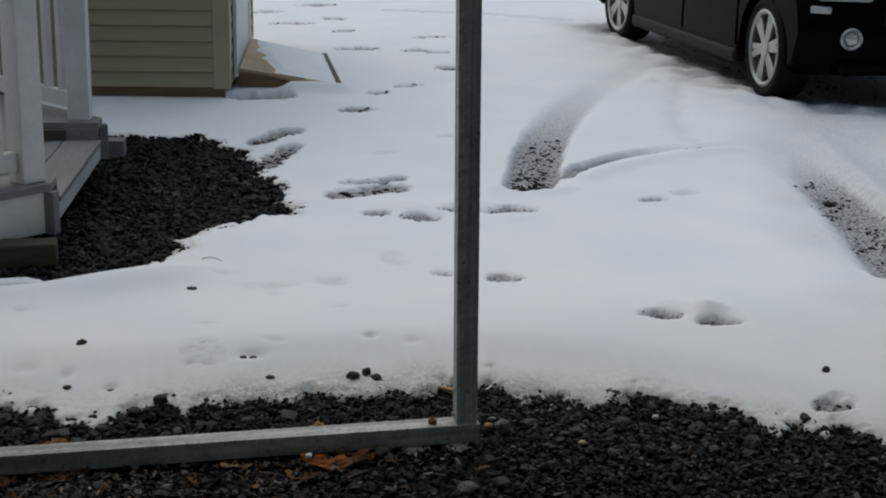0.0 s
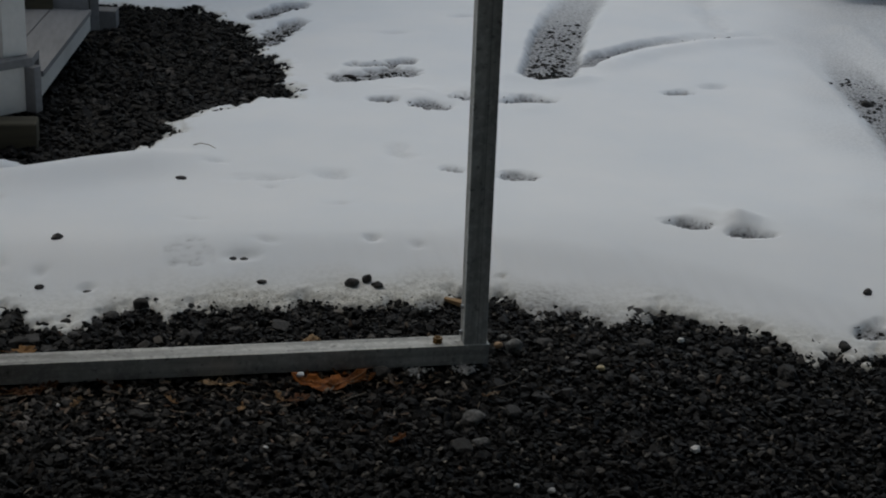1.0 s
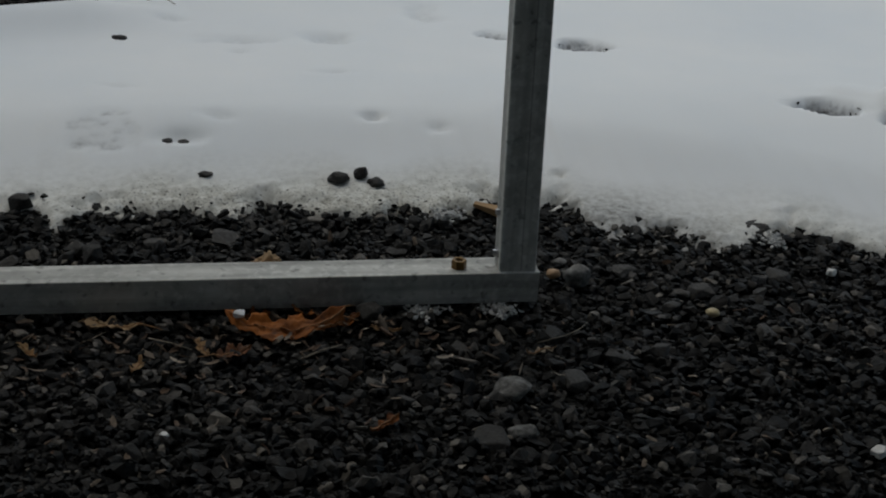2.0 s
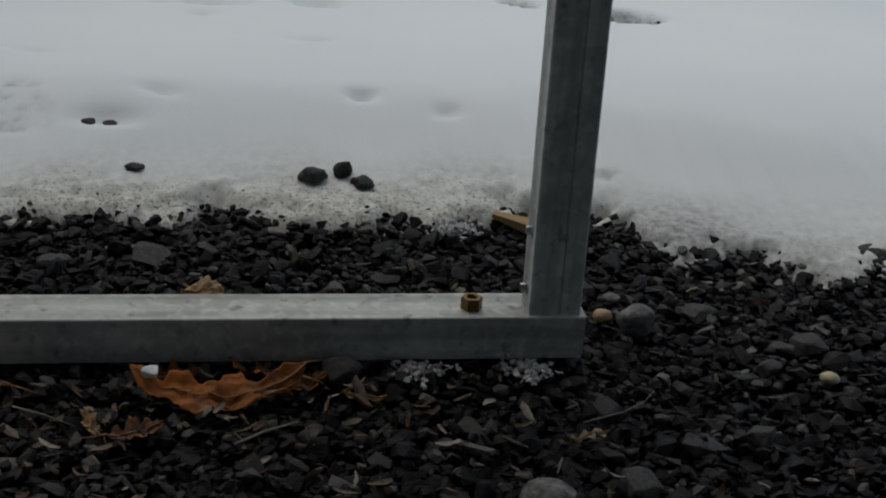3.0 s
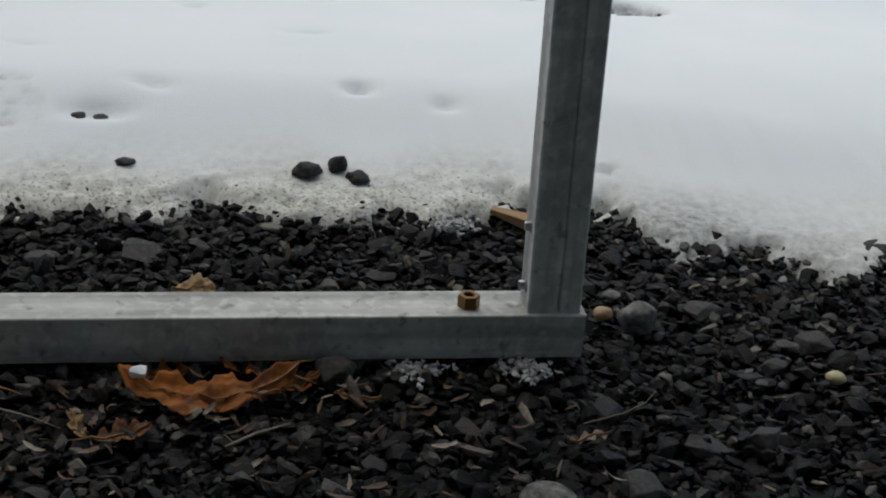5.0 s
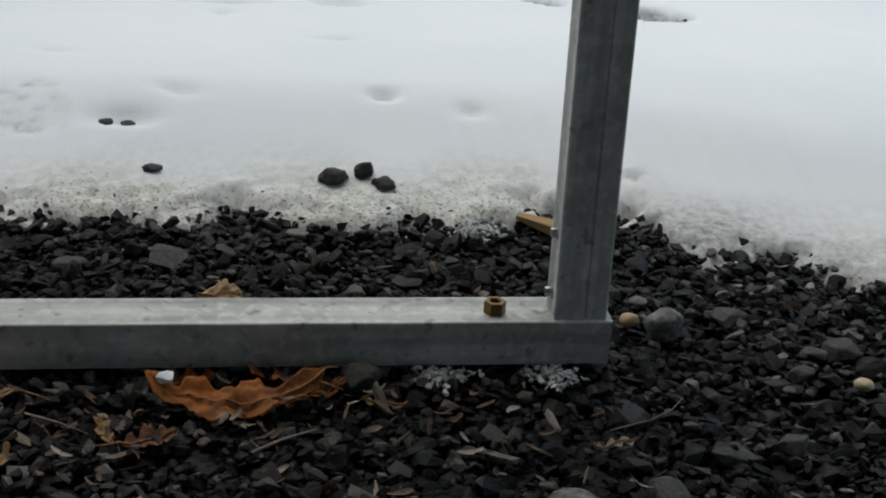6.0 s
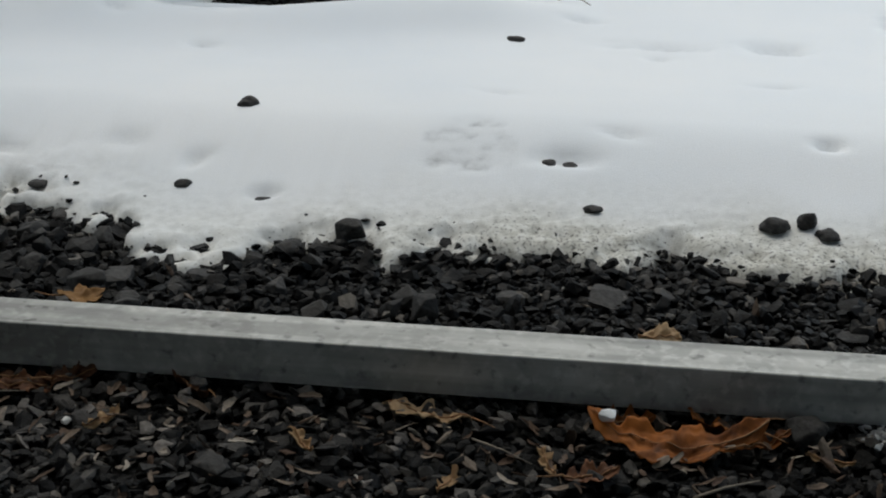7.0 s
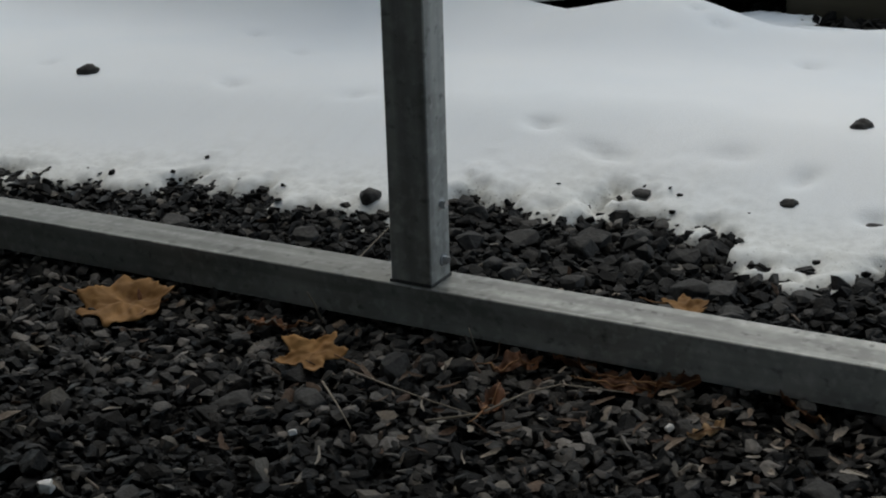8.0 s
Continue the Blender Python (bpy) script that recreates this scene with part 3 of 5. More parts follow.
    wet = np.maximum(wet, churn * np.clip(0.55 + 1.6 * value_noise(x, y, 0.18, 43), 0, 0.95))
    d, _ = to_line(x, y, [(3.4, 4.5), (2.95, 3.6), (2.6, 2.7), (2.3, 1.6), (2.1, 0.9)])
    wet = np.maximum(wet, 0.34 * (1 - smooth(0.10, 0.7, d + 0.2 * value_noise(x, y, 0.3, 35))))
    return z, np.clip(slush, 0, 1), reach, np.clip(wet, 0, 1)


def snow_top(x, y):
    return float(snow_height(np.array([float(x)]), np.array([float(y)]))[0][0])


def grid_mesh(name, xs, ys, z, keep, mat, marks=()):
    nx, ny = len(xs), len(ys)
    gx, gy = np.meshgrid(xs, ys)
    co = np.stack([gx, gy, z], -1).reshape(-1, 3)
    i = np.arange(nx * ny).reshape(ny, nx)
    quads = np.stack([i[:-1, :-1], i[:-1, 1:], i[1:, 1:], i[1:, :-1]], -1).reshape(-1, 4)
    k = keep.reshape(-1)
    quads = quads[k[quads].any(1)]
    used, quads = np.unique(quads, return_inverse=True)
    quads = quads.reshape(-1, 4)
    me = bpy.data.meshes.new(name)
    me.vertices.add(len(used))
    me.vertices.foreach_set("co", co[used].astype(np.float32).ravel())
    me.loops.add(quads.size)
    me.loops.foreach_set("vertex_index", quads.ravel().astype(np.int32))
    me.polygons.add(len(quads))
    me.polygons.foreach_set("loop_start", np.arange(0, quads.size, 4, dtype=np.int32))
    me.polygons.foreach_set("use_smooth", np.ones(len(quads), bool))
    me.update(calc_edges=True)
    for mark, values in marks:
        a = me.attributes.new(mark, "FLOAT", "POINT")
        a.data.foreach_set("value", values.reshape(-1)[used].astype(np.float32))
    me.materials.append(mat)
    return new(name, me)


def steps(*runs):
    """Grid lines: runs of (from, to, step)."""
    return np.unique(np.concatenate([np.arange(a, b, s) for a, b, s in runs]).round(4))


# ---- ground ----
gx = steps((-400, -20, 40), (-20, -5, 2), (-5, 5, 0.08), (5, 20, 2), (20, 401, 40))
gy = steps((-400, -20, 40), (-20, -2, 1), (-2, 10, 0.08), (10, 20, 2), (20, 401, 40))
mx, my = np.meshgrid(gx, gy)
ground = grid_mesh("ground", gx, gy, -0.016 + 0.006 * value_noise(mx, my, 0.3, 21), np.ones(mx.shape, bool), M_SOIL)
tagged(ground, "dark stone dust and packed soil under the gravel", "ground", kind="structure")

sx = steps((-400, -40, 60), (-40, -8, 4), (-8, -2.8, 0.2), (-2.8, 1.35, 0.011), (1.35, 2.9, 0.014), (2.9, 4.0, 0.025), (4.0, 8, 0.12), (8, 40, 4), (40, 401, 60))
sy = steps((-1.4, -0.25, 0.05), (-0.25, 0.6, 0.008), (0.6, 1.3, 0.013), (1.3, 4.4, 0.014), (4.4, 5.2, 0.022), (5.2, 12, 0.045), (12, 40, 3), (40, 401, 60))
mx, my = np.meshgrid(sx, sy)
sz, slush, reach, wet = snow_height(mx, my)
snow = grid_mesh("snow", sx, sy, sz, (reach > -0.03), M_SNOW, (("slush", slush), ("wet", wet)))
tagged(snow, "white trodden snow with footprints and wheel tracks, melting at its edge", "snow", kind="structure")


# ---- gravel ----
def chips(name, spots, sizes, mat, label, flat=(0.24, 0.66), tilt=0.36, long_=(0.5, 1.0), lift=0.011, base_z=-0.012, seed=3):
    """Crushed stone as one mesh: angular chips at the spots, turned and tilted each its own way."""
    rng = np.random.default_rng(seed)
    shapes = []
    for k in range(28):
        b = bmesh.new()
        for _ in range(16):
            d = rng.normal(size=3)
            d = np.sign(d) * np.abs(d / np.linalg.norm(d)) ** 0.75
            b.verts.new(Vector(d) * 0.45 * rng.uniform(0.85, 1.0))
        bmesh.ops.convex_hull(b, input=b.verts)
        bmesh.ops.triangulate(b, faces=b.faces)
        b.verts.index_update()
        shapes.append((np.array([v.co for v in b.verts]), np.array([[v.index for v in f.verts] for f in b.faces])))
        b.free()
    which = rng.integers(0, len(shapes), len(spots))
    cos, tris, base = [], [], 0
    for k, (sv, sf) in enumerate(shapes):
        at = np.flatnonzero(which == k)
        n = len(at)
        if not n:
            continue
        s = sizes[at]
        v = sv[None] * np.stack([s, s * rng.uniform(*long_, n), s * rng.uniform(*flat, n)], -1)[:, None]
        a, b_, c = rng.normal(0, tilt, n), rng.normal(0, tilt, n), rng.uniform(0, 2 * np.pi, n)
        ca, sa, cb, sb, cc, sc = np.cos(a), np.sin(a), np.cos(b_), np.sin(b_), np.cos(c), np.sin(c)
        x, y, z = v[..., 0], v[..., 1], v[..., 2]
        y, z = y * ca[:, None] - z * sa[:, None], y * sa[:, None] + z * ca[:, None]
        x, z = x * cb[:, None] + z * sb[:, None], -x * sb[:, None] + z * cb[:, None]
        x, y = x * cc[:, None] - y * sc[:, None], x * sc[:, None] + y * cc[:, None]
        p = spots[at]
        up = np.broadcast_to(base_z, len(spots))[at] + rng.uniform(-0.3, 1.0, n) * lift
        v = np.stack([x + p[:, :1], y + p[:, 1:2], z + up[:, None]], -1)
        cos.append(v.reshape(-1, 3))
        tris.append((sf[None] + (base + np.arange(n) * len(sv))[:, None, None]).reshape(-1, 3))
        base += n * len(sv)
    co, tri = np.concatenate(cos), np.concatenate(tris)
    me = bpy.data.meshes.new(name)
    me.vertices.add(len(co))
    me.vertices.foreach_set("co", co.astype(np.float32).ravel())
    me.loops.add(tri.size)
    me.loops.foreach_set("vertex_index", tri.ravel().astype(np.int32))
    me.polygons.add(len(tri))
    me.polygons.foreach_set("loop_start", np.arange(0, tri.size, 3, dtype=np.int32))
    me.polygons.foreach_set("use_smooth", np.zeros(len(tri), bool))
    me.update(calc_edges=True)
    me.materials.append(mat)
    return tagged(new(name, me), label, name.replace("_", " "), kind="stuff")


rng = np.random.default_rng(11)


def scatter(x0, x1, y0, y1, per_m2):
    n = int((x1 - x0) * (y1 - y0) * per_m2)
    return np.stack([rng.uniform(x0, x1, n), rng.uniform(y0, y1, n)], -1)


spots = np.concatenate([scatter(-2.5, 0.70, -0.52, 0.52, 9600), scatter(0.70, 1.6, -0.75, 0.3, 8000), scatter(0.70, 1.35, -1.15, -0.75, 7000), scatter(-2.2, 0.70, -1.05, -0.52, 8000), scatter(-1.7, 1.2, -1.75, -1.05, 4500)])
spots = spots[snow_reach(spots[:, 0], spots[:, 1]) < 0.07]
sizes = np.clip(rng.lognormal(math.log(0.0188), 0.42, len(spots)), 0.008, 0.046)
blocks = np.concatenate([scatter(-1.8, -1.0, 0.09, 0.46, 620), scatter(-1.0, 0.1, 0.09, 0.40, 230), scatter(-2.2, 0.9, -0.75, -0.02, 210), scatter(-1.6, 1.2, -1.75, -0.75, 250)])
blocks = blocks[snow_reach(blocks[:, 0], blocks[:, 1]) < 0.02]
spots, sizes = np.concatenate([spots, blocks]), np.concatenate([sizes, rng.uniform(0.024, 0.042, len(blocks))])
chips("gravel", spots, sizes, M_GRAVEL, "dark blue-grey crushed slate gravel round the steel rail")
spots = np.concatenate([scatter(-2.2, -1.0, -0.30, -0.012, 1900), scatter(-1.0, -0.45, -0.30, -0.012, 700), scatter(-2.2, 0.0, -0.05, -0.008, 900)])
chips("dusty_gravel", spots, rng.uniform(0.016, 0.034, len(spots)), M_DUSTY, "dusty dry grey gravel sheltered by the carport roof", flat=(0.2, 0.45), lift=0.006, base_z=-0.003, seed=9)
spots = scatter(-2.2, -0.02, -0.040, 0.004, 1500)
chips("rail_gravel", spots, rng.uniform(0.012, 0.028, len(spots)), M_DUSTY, "dusty grey gravel chips heaped against the foot of the rail", flat=(0.3, 0.6), tilt=0.5, lift=0.008, base_z=0.001, seed=10)
spots = scatter(-2.7, -0.1, 1.35, 4.55, 2500)
spots = spots[snow_reach(spots[:, 0], spots[:, 1]) < 0.05]
sizes = np.clip(rng.lognormal(math.log(0.031), 0.42, len(spots)), 0.014, 0.07)
chips("gravel_bed", spots, sizes, M_WET_GRAVEL, "dark wet gravel bed bare of snow beside the gazebo", seed=4)
spots = np.concatenate([np.array(p)[None] + rng.normal(0, 0.05, (8, 2)) * (1, 0.6) for p in [(-1.2, -0.08), (-0.9, -0.12), (-1.5, -0.16), (-0.55, -0.16), (-0.1, -0.2), (-0.7, -0.2), (-1.1, -0.25), (-0.4, -0.32), (-1.28, -0.10), (-1.02, -0.07), (-0.78, -0.06), (-0.62, -0.11), (-0.52, -0.13), (-0.30, -0.10), (-1.32, -0.16), (-0.95, -0.18)]] + [scatter(-2.2, 0.6, -0.5, -0.02, 200), scatter(-2.2, 0.4, 0.07, 0.30, 60)])
sizes = np.clip(rng.lognormal(math.log(0.017), 0.45, len(spots)), 0.007, 0.05)
chips("leaf_litter", spots, sizes, M_LITTER, "dry shredded leaf and straw bits on the gravel", flat=(0.05, 0.25), tilt=0.5, long_=(0.07, 0.5), lift=0.012, base_z=0.001, seed=5)


def along_line(pts, half, n, thin=0.0):
    """Places strewn along a line, fewer towards its end."""
    pts = np.array(pts, float)
    f = rng.uniform(0, 1, n) ** (1 + thin) * (len(pts) - 1)
    k = np.minimum(f.astype(int), len(pts) - 2)
    return pts[k] + (pts[k + 1] - pts[k]) * (f - k)[:, None] + rng.uniform(-half, half, (n, 2))


spots = [along_line(TRACKS[0][0][:5], 0.085, 330, 0.9), along_line([(0.84, 2.87), (1.06, 2.84)], 0.025, 60), along_line(TRACKS[1][0], 0.03, 22, 0.8), along_line(TRACKS[2][0][:4], 0.09, 120, 0.9), np.concatenate([np.array(p)[None] + rng.normal(0, 0.045, (26, 2)) for p in ((2.26, 1.95), (2.17, 1.72), (2.33, 2.40), (2.40, 2.75), (2.22, 2.2), (2.44, 2.05))]),
         along_line(TRACKS[4][0], 0.05, 50), along_line(TRACKS[5][0], 0.03, 18), along_line(TRACKS[6][0], 0.04, 50), along_line(TRACKS[7][0], 0.05, 75),
         along_line(TRACKS[8][0], 0.16, 90), along_line(TRACKS[9][0], 0.65, 300), along_line(SCUFFS[-1][0], 0.05, 130)]
for px, py, turn, length, width, depth in PRINTS:
    if depth > 0.036:
        c, s_ = math.cos(radians(turn)), math.sin(radians(turn))
        u, v = rng.uniform(-0.38, 0.38, 22) * length, rng.uniform(-0.02, 0.30, 22) * width
        spots.append(np.stack([px + u * c - v * s_, py + u * s_ + v * c], -1))
front = along_line(SNOW_FRONT[2:33], 0.0, 80)
spots.append(front + np.stack([rng.uniform(-0.02, 0.02, 80), np.abs(rng.normal(0.0, 0.032, 80))], -1))
spots = np.concatenate(spots)
sizes = np.clip(rng.lognormal(math.log(0.0155), 0.4, len(spots)), 0.007, 0.035) * np.where(spots[:, 1] > 2.8, 1.4, np.where(spots[:, 0] > 2.0, 1.05, 0.65))
chips("gravel_flecks", spots, sizes, M_WET_GRAVEL, "dark gravel showing through the trodden snow", tilt=0.15, lift=0.003, base_z=snow_height(spots[:, 0], spots[:, 1])[0] - 0.001, seed=6)


# ---- carport: base rail, two posts, roof, and unseen walls added for light ----
def square_tube(length, w=0.0635, corner=0.0028):
    """A tube of rounded square section along z, its walls 2 mm thick."""
    b = bmesh.new()
    rings = []
    for half, r, z in ((w / 2, corner, 0), (w / 2, corner, length), (w / 2 - 0.002, corner - 0.0015, length), (w / 2 - 0.002, corner - 0.0015, 0)):
        ring = []
        for qx, qy, a0 in ((1, 1, 0), (-1, 1, 90), (-1, -1, 180), (1, -1, 270)):
            for k in range(5):
                a = radians(a0 + 22.5 * k)
                ring.append(b.verts.new((qx * (half - r) + r * math.cos(a), qy * (half - r) + r * math.sin(a), z)))
        rings.append(ring)
    n = len(rings[0])
    for p, q in zip(rings, rings[1:] + rings[:1]):
        for i in range(n):
            f = b.faces.new((p[i], p[(i + 1) % n], q[(i + 1) % n], q[i]))
            # rounded corners take the second material, the painted highlight
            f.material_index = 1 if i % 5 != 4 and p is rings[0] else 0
    bmesh.ops.recalc_face_normals(b, faces=b.faces)
    return b


W = 0.0635
carport = empty("carport_frame", pose(0, 0, 0), "galvanised square steel tube frame standing on gravel", "carport frame")
RAIL_LOW = 0.0095
b = square_tube(4.4)
b.transform(Matrix.Translation((0, W / 2, (W + RAIL_LOW) / 2)) @ Matrix.Diagonal((1, 1, (W - RAIL_LOW) / W, 1)) @ Matrix.Rotation(radians(-90), 4, "Y"))
part("base_rail", b, M_RAIL, carport, "galvanised base rail lying on the gravel").data.materials.append(M_RAIL_GLINT)
b = box(-0.003, -0.001, 0.003, W - 0.003, RAIL_LOW + 0.003, W - 0.003)
part("end_plate", b, M_STEEL, carport)
for px, wide, deep, lean in ((-0.0365, 0.0610, 0.040, -0.0173), (-1.4322, 0.0570, 0.047, 0.020), (-2.84, 0.0600, 0.040, 0.0), (-4.25, 0.0600, 0.040, 0.0)):
    b = square_tube(2.44, wide)
    b.transform(Matrix.Translation((px, 0.0045 + deep / 2, W)) @ Matrix(((1, 0, lean, 0), (0, 1, 0, 0), (0, 0, 1, 0), (0, 0, 0, 1))) @ Matrix.Diagonal((1, deep / wide, 1, 1)))
    post = part("post", b, M_STEEL if px > -1 else M_DARK_STEEL, carport)
    post.data.materials.append(M_POST_GLINT if px > -1 else M_DARK_GLINT)
    if px > -1:
        seam = box(px + 0.0045, px + 0.0068, 0.0038, 0.0052, W + 0.002, W + 2.43)
        seam.transform(Matrix(((1, 0, lean, -lean * W), (0, 1, 0, 0), (0, 0, 1, 0), (0, 0, 0, 1))))
        part("weld_seam", seam, M_SEAM, post, "darker weld seam down the tube")
    else:
        part("weld_bead", box(px - wide / 2 - 0.0012, px + wide / 2 + 0.0012, 0.0030, 0.0060 + deep, W + 0.0002, W + 0.0042, 0.001), M_BEAD, post, "dark weld line at the foot")
    sides = ((-1, 0.018), (1, 0.030)) if px > -1 else ((1, 0.030), (-1, 0.018))
    for s, yy in sides[:1]:
        for zz in (0.027, 0.098):
            b = bmesh.new()
            turn = Matrix.Translation((px + s * wide / 2, yy + 0.004, W + zz)) @ Matrix.Rotation(radians(90 * s), 4, "Y")
            cylinder(0.0082, 0, 0.0022, 16, bm=b, m=turn)
            cylinder(0.0056, 0.0022, 0.0085, 6, 0.0050, bm=b, m=turn)
            part("screw", b, M_ZINC, post, "zinc self-tapping screw")
b = lathe([(0.0062, 0.0), (0.0125, 0.0), (0.0125, 0.0125), (0.0115, 0.0145), (0.0075, 0.0145), (0.0062, 0.013)], 6, m=Matrix.Translation((-0.130, 0.024, W)))
cylinder(0.006, 0, 0.010, 12, bm=b, m=Matrix.Translation((-0.130, 0.024, W)))
part("nut", b, M_BRASS, carport, "yellowed brass-coloured nut on the rail")

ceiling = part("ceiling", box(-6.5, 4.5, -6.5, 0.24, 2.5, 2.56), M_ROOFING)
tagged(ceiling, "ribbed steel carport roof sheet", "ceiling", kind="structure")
# both walls are added out of view to hold back sky and return light
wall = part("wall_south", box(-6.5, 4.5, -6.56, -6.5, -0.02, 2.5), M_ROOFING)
tagged(wall, "unseen pale rear wall added to bounce light onto the rail and posts", "wall", kind="structure")
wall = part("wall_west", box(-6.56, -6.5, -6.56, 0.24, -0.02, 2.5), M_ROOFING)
tagged(wall, "unseen pale side wall added to block and bounce light", "wall", kind="structure")


# ---- gazebo ----
GC, GR = Vector((-2.785, 3.11, 0)), 1.815
G_TURN = -8.1
corners = [GC + GR * Vector((math.cos(radians(G_TURN + 22.5 + 45 * k)), math.sin(radians(G_TURN + 22.5 + 45 * k)), 0)) for k in range(8)]


def prism(pts, z0, z1, bm=None):
    b = bmesh.new()
    low = [b.verts.new((p[0], p[1], z0)) for p in pts]
    high = [b.verts.new((p[0], p[1], z1)) for p in pts]
    n = len(pts)
    b.faces.new(low[::-1])
    b.faces.new(high)
    for i in range(n):
        b.faces.new((low[i], low[(i + 1) % n], high[(i + 1) % n], high[i]))
    bmesh.ops.recalc_face_normals(b, faces=b.faces)
    return joined(bm, b)


def along(a, c, lo, hi, half, z0, z1, bevel=0.002):
    """A board between two places, by fractions of the way, its middle on their line."""
    d = c - a
    length = d.length
    turn = Matrix.Translation(a) @ Matrix.Rotation(math.atan2(d.y, d.x), 4, "Z")
    return box(lo * length, hi * length, half[0], half[1], z0, z1, bevel, m=turn)


DECK = 0.27
gazebo = empty("gazebo", pose(*GC), "white vinyl gazebo with grey deck boards and a low step", "gazebo")
gi = gazebo.matrix_world.inverted()


def gpart(name, b, mat, parent=None, label=""):
    b.transform(gi)
    return part(name, b, mat, parent or gazebo, label)


door_a, door_b = corners[7], corners[0]
inward = (GC - (door_a + door_b) / 2).normalized()
way = (door_b - door_a).normalized()
n0, n1 = door_a + way * 0.13, door_b - way * 0.13
floor_pts = [corners[k] for k in range(8)] + [n0, n0 + inward * 0.30, n1 + inward * 0.30, n1]
gpart("floor", prism([(p.x, p.y) for p in floor_pts], DECK - 0.03, DECK), M_DECKING, label="grey composite deck floor with a notch for the step")
gpart("tread", prism([(p.x, p.y) for p in (n0 - inward * 0.012, n0 + inward * 0.16, n1 + inward * 0.16, n1 - inward * 0.012)], 0.165, 0.187), M_DECKING)
gpart("tread", prism([(p.x, p.y) for p in (n0 + inward * 0.166, n0 + inward * 0.32, n1 + inward * 0.32, n1 + inward * 0.166)], 0.165, 0.187), M_DECKING)
gpart("riser", along(n0 + inward * 0.31, n1 + inward * 0.31, 0, 1, (-0.01, 0.01), 0.187, DECK - 0.03), M_DECKING)
for p in (n0, n1):
    gpart("riser", along(p, p + inward * 0.30, 0, 1, (-0.008, 0.008), 0.187, DECK - 0.03), M_DECKING)
for k in range(8):
    a, c = corners[k], corners[(k + 1) % 8]
    mid_in = (GC - (a + c) / 2).normalized()
    top = 0.165 if k == 7 else DECK - 0.032
    gpart("skirt", along(a + mid_in * 0.02, c + mid_in * 0.02, 0.02, 0.98, (-0.01, 0.01), 0.07, top), M_VINYL, label="white vinyl skirt board")
    gpart("corner_trim", box(-0.022, 0.022, -0.022, 0.022, 0.065, DECK - 0.03, 0.004, m=Matrix.Translation(a) @ Matrix.Rotation(radians(G_TURN + 22.5 + 45 * k), 4, "Z")), M_DECKING)
    where = a + (GC - a).normalized() * 0.105
    turn = Matrix.Translation(where) @ Matrix.Rotation(radians(G_TURN + 45 * k + (0 if k in (0, 7) else 22.5)), 4, "Z")
    gpart("post", box(-0.052, 0.052, -0.052, 0.052, DECK, 2.1, 0.005, m=turn), M_VINYL)
    if k != 7:
        ra, rc = where, c + (GC - c).normalized() * 0.105
        gpart("bottom_rail", along(ra, rc, 0.045, 0.955, (-0.022, 0.022), DECK + 0.055, DECK + 0.13), M_VINYL)
        gpart("top_rail", along(ra, rc, 0.045, 0.955, (-0.03, 0.03), DECK + 0.82, DECK + 0.88), M_VINYL)
        for i in range(10):
            f = 0.10 + 0.80 * i / 9
            gpart("baluster", along(ra, rc, f - 0.013, f + 0.013, (-0.017, 0.017), DECK + 0.13, DECK + 0.82, 0.0), M_VINYL)
    gpart("pier", box(-0.07, 0.07, -0.07, 0.07, -0.02, 0.24, 0.004, m=Matrix.Translation(a + (GC - a).normalized() * 0.25)), M_TIMBER)

t = part("landscape_timber", box(-0.36, 0, 0, 0.11, -0.02, 0.085, 0.008), M_TIMBER)
t.matrix_world = pose(-1.205, 1.95, 0, 0, 0, -2)
tagged(t, "weathered landscape timber on the gravel before the gazebo", "timber")
b = rock(0.30, 0.12, 17, 0.45, True)
bmesh.ops.scale(b, vec=(1, 0.36, 1), verts=b.verts)
t = part("snow_patch", b, M_SNOW, smooth=True)
t.matrix_world = pose(-1.40, 1.735, -0.014, 0, 0, 4)
tagged(t, "small leftover patch of snow on dark gravel", "snow patch")
t = part("timber_block", box(-0.12, 0.0, -0.05, 0.05, -0.02, 0.085, 0.005), M_DECKING)
t.matrix_world = pose(-0.92, 3.93, 0, 0, 0, -8)
tagged(t, "short grey timber block on gravel beside the gazebo", "timber")

# ---- shed ----
SC = Vector((-0.274, 5.332, 0))
S_TURN = -8.8
shed = empty("shed", Matrix.Translation(SC) @ Matrix.Rotation(radians(S_TURN), 4, "Z"), "sage green vinyl-sided garden shed on timber skids", "shed")
SW, SD, SH = 3.0, 2.4, 2.2
part("skid", box(-SW + 0.03, -0.03, 0.03, 0.13, -0.02, 0.105, 0.004), M_SKID, shed, "brown treated timber skid")
part("skid", box(-SW + 0.03, -0.03, SD - 0.13, SD - 0.03, -0.02, 0.105, 0.004), M_SKID, shed)
part("wall", box(-SW + 0.02, -0.02, 0.02, SD - 0.02, 0.105, SH), M_TRIM, shed)


def lap(length, rise=0.0945):
    """One lapped siding board along -x, its foot standing proud."""
    b = bmesh.new()
    outline = [(0.02, 0.0), (-0.007, 0.0), (-0.012, 0.004), (-0.011, 0.010), (0.001, 0.085), (0.006, rise), (0.02, rise)]
    a = [b.verts.new((0, y, z)) for y, z in outline]
    c = [b.verts.new((-length, y, z)) for y, z in outline]
    n = len(outline)
    for i in range(n):
        b.faces.new((a[i], a[(i + 1) % n], c[(i + 1) % n], c[i]))
    b.faces.new(a)
    b.faces.new(c[::-1])
    bmesh.ops.recalc_face_normals(b, faces=b.faces)
    return b


